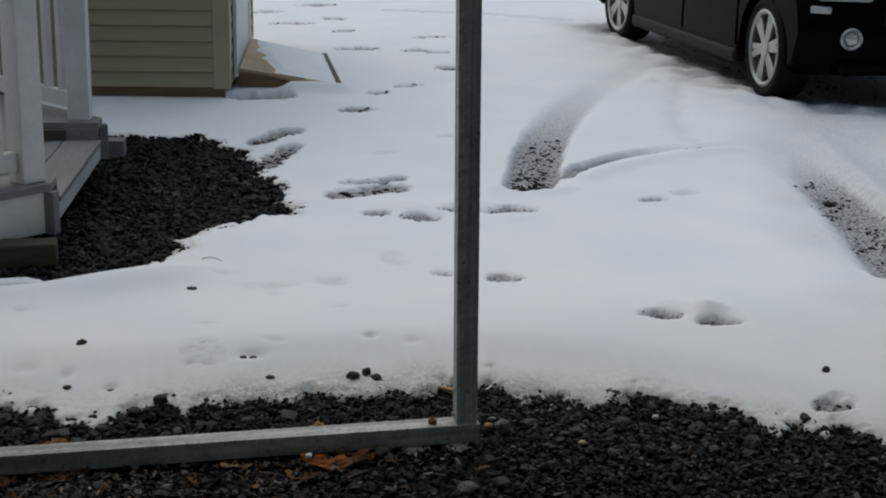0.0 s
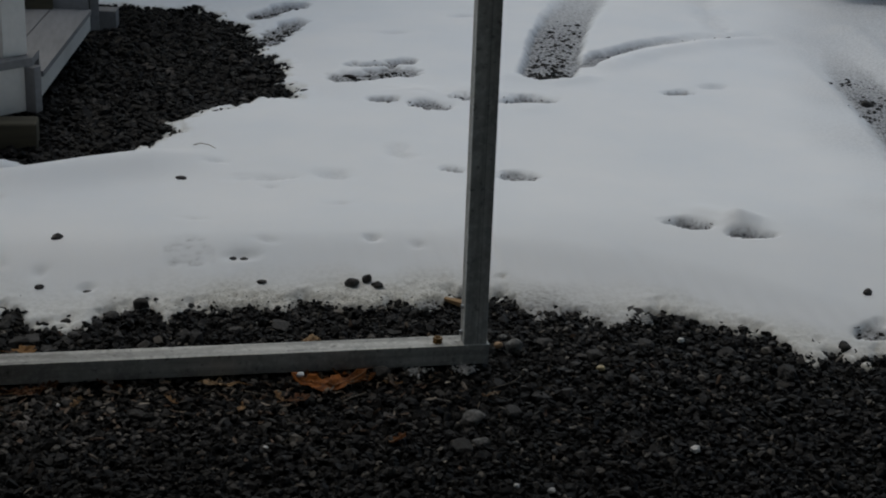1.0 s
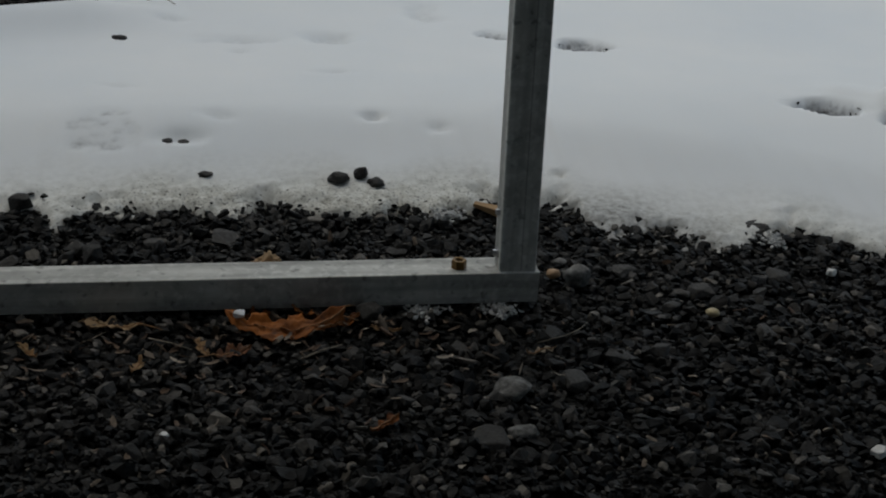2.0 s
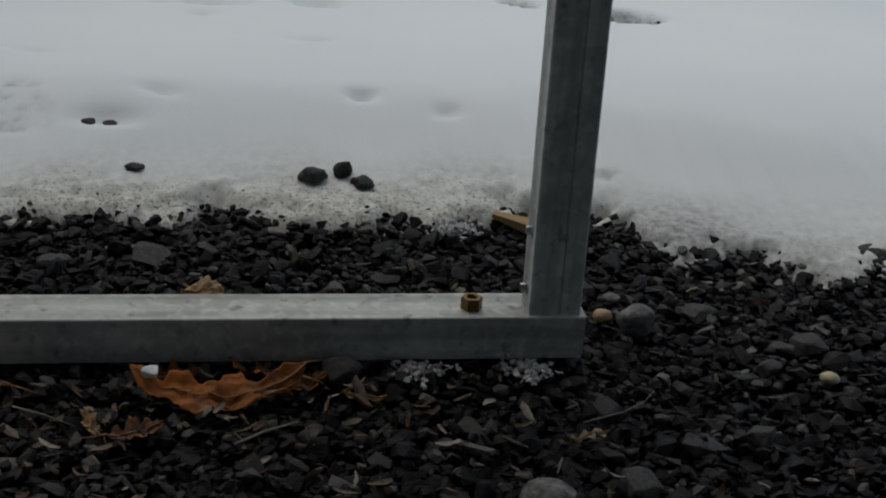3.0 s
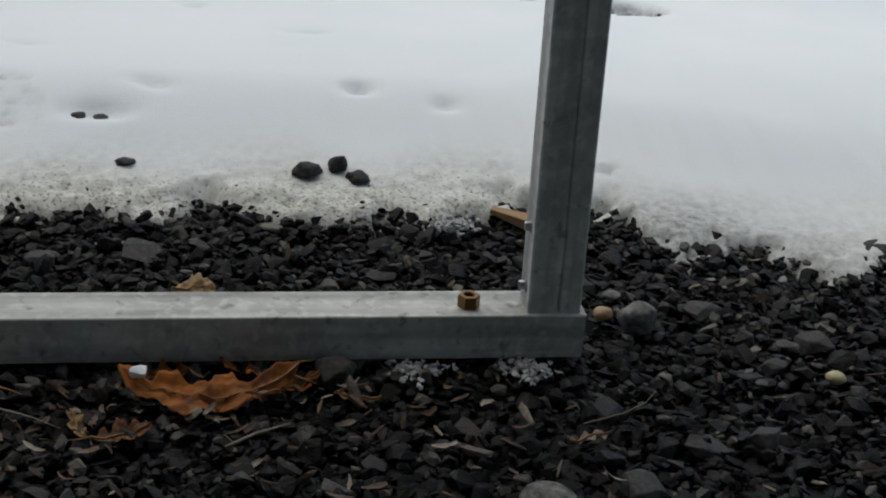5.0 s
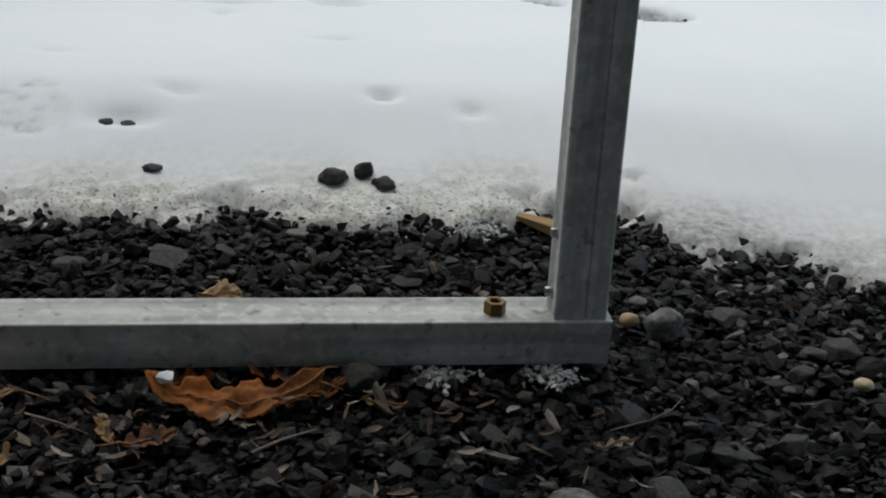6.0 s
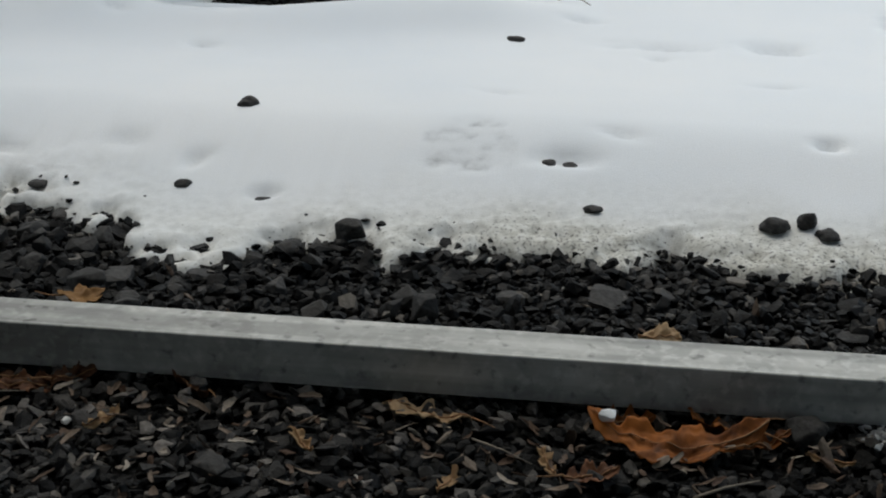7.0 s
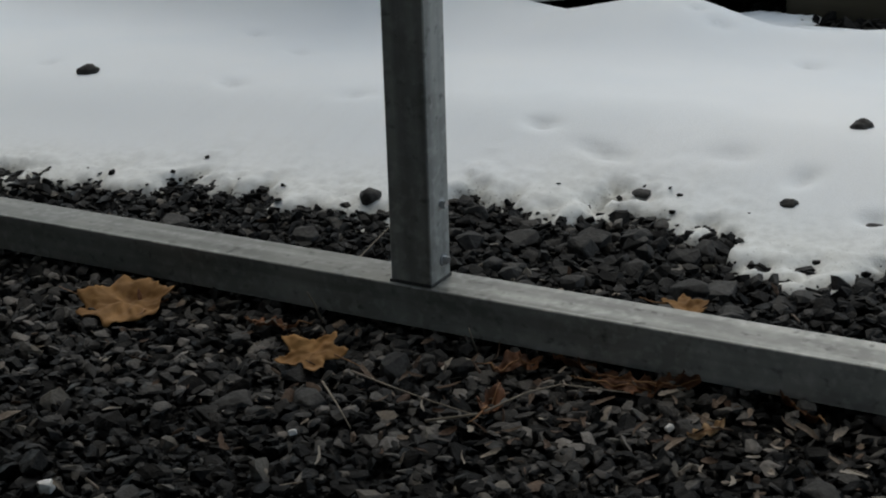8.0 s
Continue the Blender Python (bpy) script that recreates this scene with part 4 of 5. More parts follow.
lap_front, lap_side = mesh_of("siding_board", lap(SW - 0.18), M_SIDING), mesh_of("siding_board", lap(SD - 0.18), M_SIDING)
for k in range(22):
    for me, place in ((lap_front, pose(-0.09, 0, 0.105 + 0.0945 * k)), (lap_side, pose(0, SD - 0.09, 0.105 + 0.0945 * k, 0, 0, 90) @ pose(SD - 0.18, 0, 0))):
        s = new("siding_board", me)
        s.parent, s.matrix_basis = shed, place if me is lap_front else pose(0, 0.09, 0.105 + 0.0945 * k, 0, 0, 90) @ pose(SD - 0.18, 0, 0)
for x0, y0 in ((0, 0), (-SW, 0), (0, SD), (-SW, SD)):
    part("corner_trim", box(x0 - (0.09 if x0 == 0 else -0.012), x0 + (0.012 if x0 == 0 else 0.09), y0 - (0.012 if y0 == 0 else 0.09), y0 + (0.09 if y0 == 0 else 0.012), 0.095, SH, 0.004), M_TRIM, shed, "pale sage corner trim")
part("door_trim", box(0.012, 0.035, 0.28, 0.38, 0.12, 2.0, 0.003), M_VINYL, shed, "white door trim")
part("door_trim", box(0.012, 0.035, 1.55, 1.65, 0.12, 2.0, 0.003), M_VINYL, shed, "white door trim")
part("door", box(0.010, 0.028, 0.38, 1.55, 0.14, 1.95, 0.003), M_VINYL, shed, "white shed door")
b = bmesh.new()
prof = [(-SW / 2, SH + 0.75), (0.15, SH - 0.05), (0.15, SH + 0.01), (-SW / 2, SH + 0.82), (-SW - 0.15, SH + 0.01), (-SW - 0.15, SH - 0.05)]
a = [b.verts.new((x, -0.12, z)) for x, z in prof]
c = [b.verts.new((x, SD + 0.12, z)) for x, z in prof]
for i in range(6):
    b.faces.new((a[i], a[(i + 1) % 6], c[(i + 1) % 6], c[i]))
b.faces.new(a)
b.faces.new(c)
bmesh.ops.recalc_face_normals(b, faces=b.faces)
part("roof", b, M_SHINGLE, shed, "dark shingled gable roof")

ramp_thing = empty("shed_ramp", shed.matrix_world.copy(), "plywood shed ramp half covered with snow", "ramp")


def slope(y0, y1, x0, x1, z0, z1, thick, lift=0.0):
    b = bmesh.new()
    top = [b.verts.new(p) for p in ((x0, y0, z0 + lift), (x1, y0, z1 + lift), (x1, y1, z1 + lift), (x0, y1, z0 + lift))]
    low = [b.verts.new((v.co.x, v.co.y, v.co.z - thick)) for v in top]
    b.faces.new(top)
    b.faces.new(low[::-1])
    for i in range(4):
        b.faces.new((top[i], low[i], low[(i + 1) % 4], top[(i + 1) % 4]))
    bmesh.ops.recalc_face_normals(b, faces=b.faces)
    return b


for y0, y1 in ((0.36, 0.825), (0.83, 1.295), (1.3, 1.76)):
    part("plank", slope(y0, y1, 0.04, 0.70, 0.17, 0.055, 0.02), M_PLY, ramp_thing)
part("lip", box(0.662, 0.705, 0.36, 1.76, 0.0, 0.066, 0.003), M_TIMBER, ramp_thing, "grey end board")
for y0 in (0.37, 1.0, 1.70):
    b = slope(y0, y0 + 0.04, 0.04, 0.66, 0.148, 0.034, 0.02)
    for v in b.verts:
        if v.co.z < (0.148 - 0.02 * 0.5 - (v.co.x - 0.04) * 0.114 / 0.62):
            v.co.z = -0.01
    part("side_board", b, M_SKID, ramp_thing, "brown side board")
b = bmesh.new()
bmesh.ops.create_grid(b, x_segments=40, y_segments=60, size=0.5)
for v in b.verts:
    u, w = v.co.x + 0.5, v.co.y + 0.5
    px, py = 0.10 + 0.57 * u, 0.39 + 1.35 * w
    edge = min(u - 0.30 + 0.35 * w + 0.10 * noise.noise(Vector((px * 6, py * 6, 0))), 1.0 - u + 0.02, w + 0.02, 1.01 - w)
    up = 0.022 * min(1.0, max(edge, -0.08) / 0.12)
    v.co = Vector((px, py, 0.171 - (px - 0.04) * 0.115 / 0.66 + up + 0.004 * noise.noise(Vector((px * 9, py * 9, 1)))))
part("snow_layer", b, M_SNOW, ramp_thing, "thin snow on the ramp", smooth=True)
for ob in ramp_thing.children:
    for v in ob.data.vertices:
        v.co.x -= 0.085 * (v.co.y - 0.36) * v.co.x / 0.7

# ---- car ----
from mathutils import geometry

CAR_TURN = -89.3
car = empty("car", pose(4.03, 5.22, 0, 0, 0, CAR_TURN), "black sport utility car with silver alloy wheels parked on snow", "car")
BASE, ARCH, R_TYRE = 2.80, 0.39, 0.31
HALF = 0.82


def arch(cx, n=12):
    return [(cx + ARCH * math.cos(math.pi * k / n), 0.325 + ARCH * math.sin(math.pi * k / n)) for k in range(n + 1)]


profile = [(0.66, 0.30), (0.44, 0.21)] + arch(0.0) + [(-0.44, 0.21), (-BASE + 0.44, 0.21)] + arch(-BASE) + [(-BASE - 0.44, 0.25), (-BASE - 0.72, 0.30), (-BASE - 0.80, 0.50), (-BASE - 0.78, 0.90), (-0.45, 0.92), (0.35, 0.86), (0.62, 0.76), (0.70, 0.62), (0.73, 0.48)]
b = bmesh.new()
slices = []
for f in (-1.0, -0.97, -0.9, -0.75, -0.4, 0.0, 0.4, 0.75, 0.9, 0.97, 1.0):
    ring = []
    for x, z in profile:
        pull = 0.26 * abs(f) ** 4 * max(0.0, min(1.0, x / 0.6))
        tuck = 0.02 * abs(z - 0.55)
        edge = 0.025 if abs(f) == 1.0 else 0.0
        ring.append(b.verts.new((x - pull, f * (HALF - tuck), z + (edge if z < 0.3 else -edge if z > 0.8 else 0))))
    slices.append(ring)
n = len(profile)
for p, q in zip(slices, slices[1:]):
    for i in range(n):
        b.faces.new((p[i], p[(i + 1) % n], q[(i + 1) % n], q[i]))
for ring in (slices[0], slices[-1]):
    for i, j, k in geometry.tessellate_polygon([[Vector((x, z, 0)) for x, z in profile]]):
        b.faces.new((ring[i], ring[j], ring[k]))
bmesh.ops.recalc_face_normals(b, faces=b.faces)
body = part("body", b, M_BLACK, car, "glossy black body", smooth=True)
body.data.set_sharp_from_angle(angle=radians(28))
b = bmesh.new()
cab = [(-0.35, 0.90), (-0.95, 1.42), (-2.9, 1.45), (-3.5, 0.90)]
lo = [b.verts.new((x, s * (0.76 if z < 1 else 0.60), z)) for s in (-1, 1) for x, z in cab]
for i in range(4):
    j = (i + 1) % 4
    b.faces.new((lo[i], lo[j], lo[4 + j], lo[4 + i]))
b.faces.new(lo[:4])
b.faces.new(lo[4:])
bmesh.ops.recalc_face_normals(b, faces=b.faces)
bmesh.ops.bevel(b, geom=list(b.edges), offset=0.05, segments=2, affect="EDGES", profile=0.5)
part("windows", b, M_GLASS, car, "dark tinted windows")
part("roof", box(-2.95, -0.92, -0.60, 0.60, 1.42, 1.49, 0.03), M_BLACK, car)
for s in (-1, 1):
    part("sill", box(-BASE + 0.40, -0.40, s * 0.79 - 0.05, s * 0.79 + 0.05, 0.17, 0.27, 0.03, 3), M_PLASTIC, car, "dull grey-black sill trim")
    for x0, x1 in ((-1.35, -0.42), (-2.38, -1.37)):
        part("door", box(x0, x1, s * 0.800, s * 0.828, 0.29, 0.88, 0.012, 3), M_BLACK, car)
    fy, fx = s * 0.55, 0.655
    fog = part("fog_lamp", lathe([(0.0001, 0.0), (0.040, 0.0), (0.043, 0.010), (0.034, 0.018), (0.0001, 0.022)], 28, m=Matrix.Translation((fx, fy, 0.475)) @ Matrix.Rotation(radians(90), 4, "Y") @ Matrix.Rotation(radians(s * -14), 4, "X")), M_LAMP, car, "round fog lamp")
    part("bezel", lathe([(0.046, -0.02), (0.068, -0.02), (0.068, 0.016), (0.058, 0.024), (0.046, 0.012)], 28, m=Matrix.Translation((fx, fy, 0.475)) @ Matrix.Rotation(radians(90), 4, "Y") @ Matrix.Rotation(radians(s * -14), 4, "X")), M_ALLOY, fog, "chrome bezel")
    part("side_marker", box(0.0, 0.03, -0.065, 0.065, -0.022, 0.022, 0.010, m=pose(0.555, s * 0.715, 0.645, 0, 0, s * 38)), M_LAMP, car, "clear side marker lamp")
    part("headlight", box(-0.02, 0.05, -0.17, 0.17, -0.07, 0.07, 0.025, 3, m=pose(0.585, s * 0.58, 0.765, 0, -10, s * 20)), M_LAMP, car, "clear headlight")
part("grille", box(0.685, 0.725, -0.36, 0.36, 0.55, 0.74, 0.02), M_PLASTIC, car)
part("lower_bumper", box(0.50, 0.665, -0.60, 0.60, 0.24, 0.33, 0.03, 3), M_BLACK, car, "black lower bumper")


def car_wheel(place):
    """A wheel lying in x and z, its outer face towards -y."""
    wheel = new("wheel")
    wheel.parent, wheel.matrix_basis = car, place
    up = Matrix.Rotation(radians(90), 4, "X")
    tyre = [(0.235, -0.13), (0.275, -0.138), (0.298, -0.125), (R_TYRE, -0.095), (R_TYRE, 0.055), (0.298, 0.085), (0.275, 0.098), (0.235, 0.09)]
    t = part("tyre", lathe(tyre, 56, m=up), M_TYRE, wheel, smooth=True)
    t.data.set_sharp_from_angle(angle=radians(35))
    rim = lathe([(0.205, -0.08), (0.236, -0.08), (0.240, 0.088), (0.222, 0.094), (0.206, 0.084), (0.20, 0.0)], 48, m=up)
    for k in range(6):
        a = 60 * k + 12
        for d in (-7.5, 7.5):
            box(0.045, 0.222, -0.021, 0.021, 0.045, 0.080, 0.006, bm=rim, m=up @ Matrix.Rotation(radians(a + d), 4, "Z"))
    cylinder(0.075, 0.02, 0.086, 24, 0.055, bm=rim, m=up)
    part("rim", rim, M_ALLOY, wheel, "silver six-spoke alloy rim")
    part("brake", cylinder(0.19, -0.03, 0.015, 32, m=up), M_PLASTIC, wheel)


for s in (-1, 1):
    for x in (0.0, -BASE):
        car_wheel(pose(x, s * 0.725, R_TYRE * 1.08 - 0.005, 0, 35 if x else 0, (0 if s < 0 else 180) - (0 if x else 4)) @ Matrix.Diagonal((1.08, 1.0, 1.08, 1)))


# ---- stones that stand out ----
def stone(name, x, y, size, label, mat=M_STONE, z=-0.012, flat=0.5, turn=0.0, seed=0, round_=False, group="", lean=(0, 0), rough=0.18):
    ob = part(name, rock(size, flat, seed, rough, True) if round_ else block(size, flat * 1.1, seed), mat, smooth=round_)
    ob.matrix_world = pose(x, y, z, lean[0], lean[1], turn)
    return tagged(ob, label, "stone" if name != "pebble" else "pebble", group)


stone("stone", 0.090, 0.092, 0.045, "round grey pitted limestone stone beside the post", M_ROUND, -0.012, 0.92, 0, 31, True, rough=0.26)
stone("pebble", 0.056, 0.118, 0.028, "orange tan pebble among slate gravel", M_TAN, -0.004, 0.6, 20, 32, True)
stone("pebble", 0.082, 0.174, 0.024, "pale flat pebble among slate gravel", M_ROUND, -0.002, 0.35, 10, 33, True)
stone("pebble", 0.288, -0.045, 0.024, "small yellow pebble on dark gravel", M_YELLOW, -0.002, 0.55, -35, 34, True)
stone("slate_slab", 0.503, 0.325, 0.085, "flat dark slate slab at the edge of the snow", M_STONE, -0.006, 0.22, 30, 35)
for k, (x, y, size, flat, turn) in enumerate([(-0.273, 0.522, 0.040, 0.50, 10), (-0.228, 0.535, 0.031, 0.8, 50), (-0.203, 0.512, 0.035, 0.45, -30)]):
    stone("slate_stone", x, y, size, "dark slate stone lying in the snow edge", M_STONE, max(snow_top(x, y), 0.0) - 0.34 * size * flat, flat * 1.1, turn, 40 + k, True, "stones in the snow edge", rough=0.40)
for k, (x, y, z, size, flat) in enumerate([(-1.091, 0.787, 0.074, 0.035, 0.65), (-1.130, 0.557, 0.034, 0.029, 0.45), (-2.545, 0.662, 0.050, 0.044, 0.6), (-1.358, 0.557, 0.026, 0.034, 0.3), (-1.004, 0.531, 0.02, 0.026, 0.3), (-0.526, 0.550, 0.030, 0.032, 0.3), 
                                           (1.185, 0.262, 0.018, 0.036, 0.7), (0.992, 0.005, 0.008, 0.042, 0.7), (-1.742, 0.4, 0.006, 0.040, 0.75), (-0.715, 1.435, 0.040, 0.040, 0.3), (2.30, 2.42, 0.0, 0.062, 0.7), (-0.94, 0.415, -0.006, 0.05, 0.5), (-0.598, 0.668, 0.055, 0.030, 0.4), (-0.566, 0.668, 0.055, 0.028, 0.4)]):
    stone("slate_stone", x, y, size * 0.9, "dark stone poking out of the snow", M_STONE, max(snow_top(x, y), -0.006) - 0.50 * size * flat, flat * 1.1, 37 * k, 60 + k, True, "stones in the snow", rough=0.36)
stone("slate_stone", -0.860, 0.456, 0.054, "blocky dark slate stone at the edge of the snow", M_STONE, -0.010, 0.78, 20, 79, group="stones in the snow")
stone("slate_stone", -0.283, -0.026, 0.050, "grey faceted slate stone leaning on the rail", M_STONE, 0.000, 0.66, 30, 72, group="larger stones in the gravel", lean=(12, 0))
FRONT_STONES = [
    (0.092, -0.17, 0.055, 0.32), (0.16, -0.16, 0.05, 0.6), (0.002, -0.245, 0.055, 0.45), (-0.1, -0.27, 0.075, 0.45), (0.0, -0.1, 0.05, 0.5), (-0.495, 0.315, 0.07, 0.25),
    (-0.36, -0.01, 0.05, 0.35), (-0.723, 0.24, 0.046, 0.75), (-0.768, 0.24, 0.042, 0.6), (-1.098, 0.205, 0.038, 0.7), (-1.75, 0.235, 0.04, 0.7), (-1.98, 0.215, 0.052, 0.45),
    (-1.14, 0.28, 0.07, 0.3), (-1.36, 0.35, 0.05, 0.7), (-1.3, 0.4, 0.045, 0.6), (-1.52, 0.31, 0.045, 0.6), (-1.46, 0.36, 0.06, 0.35),
]
EDGE_STONES = [
    (-1.22, 0.37, 0.05, 0.5), (-1.34, -0.055, 0.042, 0.7), (-1.4, -0.09, 0.05, 0.6), (-1.45, -0.2, 0.06, 0.45), (-1.52, -0.24, 0.055, 0.4), (-1.62, -0.1, 0.042, 0.5),
    (-0.88, -0.17, 0.05, 0.5), (-0.11, -0.385, 0.055, 0.5), (-0.155, -0.4, 0.065, 0.4), (0.19, 0.13, 0.05, 0.4), (0.3, 0.05, 0.055, 0.4), (0.23, -0.01, 0.045, 0.5),
    (0.36, -0.1, 0.05, 0.3), (0.46, 0.1, 0.06, 0.35), (0.66, 0.02, 0.06, 0.4), (0.78, -0.1, 0.07, 0.35), (-0.62, 0.29, 0.05, 0.35),
]
STRIP_STONES = [
    (-0.2, 0.25, 0.045, 0.3), (-1.305, 0.405, 0.046, 0.7), (-1.275, 0.365, 0.038, 0.8), (-1.36, 0.385, 0.056, 0.5), (-1.167, 0.255, 0.06, 0.5), (-1.318, 0.23, 0.042, 0.6),
    (-1.45, 0.245, 0.042, 0.6), (-1.41, 0.22, 0.04, 0.6), (-1.265, 0.31, 0.042, 0.5), (-1.2, 0.41, 0.045, 0.6), (-1.565, 0.42, 0.04, 0.7), (-1.09, 0.18, 0.042, 0.7),
    (-0.8, 0.17, 0.042, 0.6), (-0.755, 0.275, 0.042, 0.6), (-1.03, 0.3, 0.042, 0.5), (-0.92, 0.28, 0.038, 0.6), (-1.5, 0.16, 0.042, 0.6),
]
for k, (x, y, size, flat) in enumerate(FRONT_STONES + EDGE_STONES + STRIP_STONES):
    stone("slate_stone", x, y, size * (1.15 if y > 0.1 else 1.05), "larger grey slate stone lying in the gravel", M_ROUND if k in (3, 24) else M_STONE, -0.008 - 0.22 * size * flat, flat, 53 * k, 90 + k, group="larger stones in the gravel", lean=(8 * math.sin(k), 8 * math.cos(2 * k)))
for x, y, size in [(-1.060, -0.100, 0.014), (-1.419, -0.274, 0.013), (-1.577, -0.478, 0.026), (-0.078, -0.592, 0.018), (-0.008, -0.620, 0.022), (0.375, -0.485, 0.03), (0.56, 0.10, 0.024), (-0.60, -0.36, 0.016)]:
    stone("pebble", x, y, size, "small white quartz pebble on dark gravel", M_QUARTZ, -0.003, 0.6, 100 * x, int(abs(x) * 1000), False, group="white pebbles")
for k, (x, y, size) in enumerate([(-0.192, -0.020, 0.038), (-0.066, -0.024, 0.044), (0.505, 0.238, 0.04), (-0.085, 0.372, 0.05)]):
    rnd = random.Random(300 + k)
    b = bmesh.new()
    for i in range(int(26 * size / 0.05) + 4):
        px, py, a = rnd.gauss(0, size * 0.25), rnd.gauss(0, size * 0.12), rnd.uniform(0, 6.28)
        for _ in range(rnd.randrange(3, 9)):
            grain = rock(rnd.uniform(0.006, 0.013), rnd.uniform(0.4, 0.8), rnd.randrange(9999), 0.2, points=9)
            grain.transform(pose(px, py, rnd.uniform(0.000, 0.011), rnd.uniform(-40, 40), rnd.uniform(-40, 40), rnd.uniform(0, 360)))
            joined(b, grain)
            a += rnd.gauss(0, 0.7)
            px, py = px + 0.0052 * math.cos(a), py + 0.0052 * math.sin(a)
    ob = part("snow_crumbs", b, M_CRUST)
    ob.matrix_world = pose(x, y, 0.002)
    tagged(ob, "lacy crumbs of wet grey snow on the gravel", "snow crumbs", kind="stuff")


ob = part("snow_lump", block(0.024, 0.7, 8), M_SNOW)
ob.matrix_world = pose(-0.488, -0.056, 0.024)
tagged(ob, "small lump of white snow caught on a leaf", "snow lump")


# ---- fallen leaves, twigs, wood ----
def oak_leaf(length, width, curl=0.3, cup=0.3, seed=0, bend=0.0, lobes=0.64):
    """A lobed leaf with a midrib along x, bent along its length and cupped across, a millimetre thick."""
    rnd = random.Random(seed)
    b = bmesh.new()
    rows, cols = 44, 8
    tops, unders = [], []
    ph = rnd.uniform(0, 1)
    for i in range(rows + 1):
        s = i / rows
        body_w = math.sin(math.pi * min(1, s * 0.97 + 0.03)) ** 0.6 * (0.55 + 0.65 * s * (1.25 - s))
        top, under = [], []
        for j in range(-cols, cols + 1):
            f = j / cols
            lobe = 0.5 + 0.5 * math.cos(2 * math.pi * (3.4 * s + ph + (0.25 if f > 0 else 0)))
            half = width * 0.5 * body_w * (1 - lobes + lobes * lobe ** 0.8) * (1 + 0.35 * noise.noise(Vector((s * 11, 3 if f > 0 else -3, seed))) + 0.15 * noise.noise(Vector((s * 34, 3 if f > 0 else -3, seed))))
            x = length * (s + 0.10 * abs(f) * (half / width))
            y = f * half + bend * length * (s - 0.5) ** 2
            r = abs(y) / (width * 0.5)
            z = curl * length * (s - 0.45) ** 2 + cup * width * r * r * 0.5
            z += 0.011 * noise.noise(Vector((x * 42, y * 42, seed))) + 0.005 * noise.noise(Vector((x * 140, y * 140, seed))) + (0.0015 if j == 0 else 0)
            top.append(b.verts.new((x, y, z)))
            under.append(b.verts.new((x, y, z - 0.0009)))
        tops.append(top)
        unders.append(under)
    for i in range(rows):
        for j in range(2 * cols):
            b.faces.new((tops[i][j], tops[i + 1][j], tops[i + 1][j + 1], tops[i][j + 1]))
            b.faces.new((unders[i][j], unders[i][j + 1], unders[i + 1][j + 1], unders[i + 1][j]))
    spine = [Vector(tops[i][cols].co) for i in range(0, rows + 1, 3)]
    rim = [(i, 0) for i in range(rows)] + [(rows, j) for j in range(2 * cols)] + [(rows - i, 2 * cols) for i in range(rows)] + [(0, 2 * cols - j) for j in range(2 * cols)]
    for (a, c), (d, e) in zip(rim, rim[1:] + rim[:1]):
        b.faces.new((tops[a][c], unders[a][c], unders[d][e], tops[d][e]))
    bmesh.ops.remove_doubles(b, verts=b.verts, dist=1e-6)
    bmesh.ops.recalc_face_normals(b, faces=b.faces)
    low = min(v.co.z for v in b.verts)
    bmesh.ops.translate(b, vec=(-length / 2, 0, -low), verts=b.verts)
    return b, [v + Vector((-length / 2, 0, 0.0006 - low)) for v in spine]


def leaf(x, y, turn, length, width, label, mat=M_LEAF, z=0.0, tilt=(0, 0), stem=0.03, **shape):
    blade, spine = oak_leaf(length, width, **shape)
    ob = part("oak_leaf", blade, mat, smooth=True)
    part("midrib", tube([tuple(p) for p in spine], 0.0011), M_RIB, ob, "pale midrib", smooth=True)
    if stem:
        p, d = spine[0], (spine[0] - spine[1]).normalized()
        d.z = -0.1
        part("stem", tube([tuple(p), tuple(p + d * stem * 0.5 + Vector((0, 0.002, 0))), tuple(p + d * stem + Vector((0, 0.007, 0)))], 0.0011), M_RIB, ob, "thin stem", smooth=True)
    ob.matrix_world = pose(x, y, z, tilt[0], tilt[1], turn)
    return tagged(ob, label, "leaf", "fallen oak leaves")


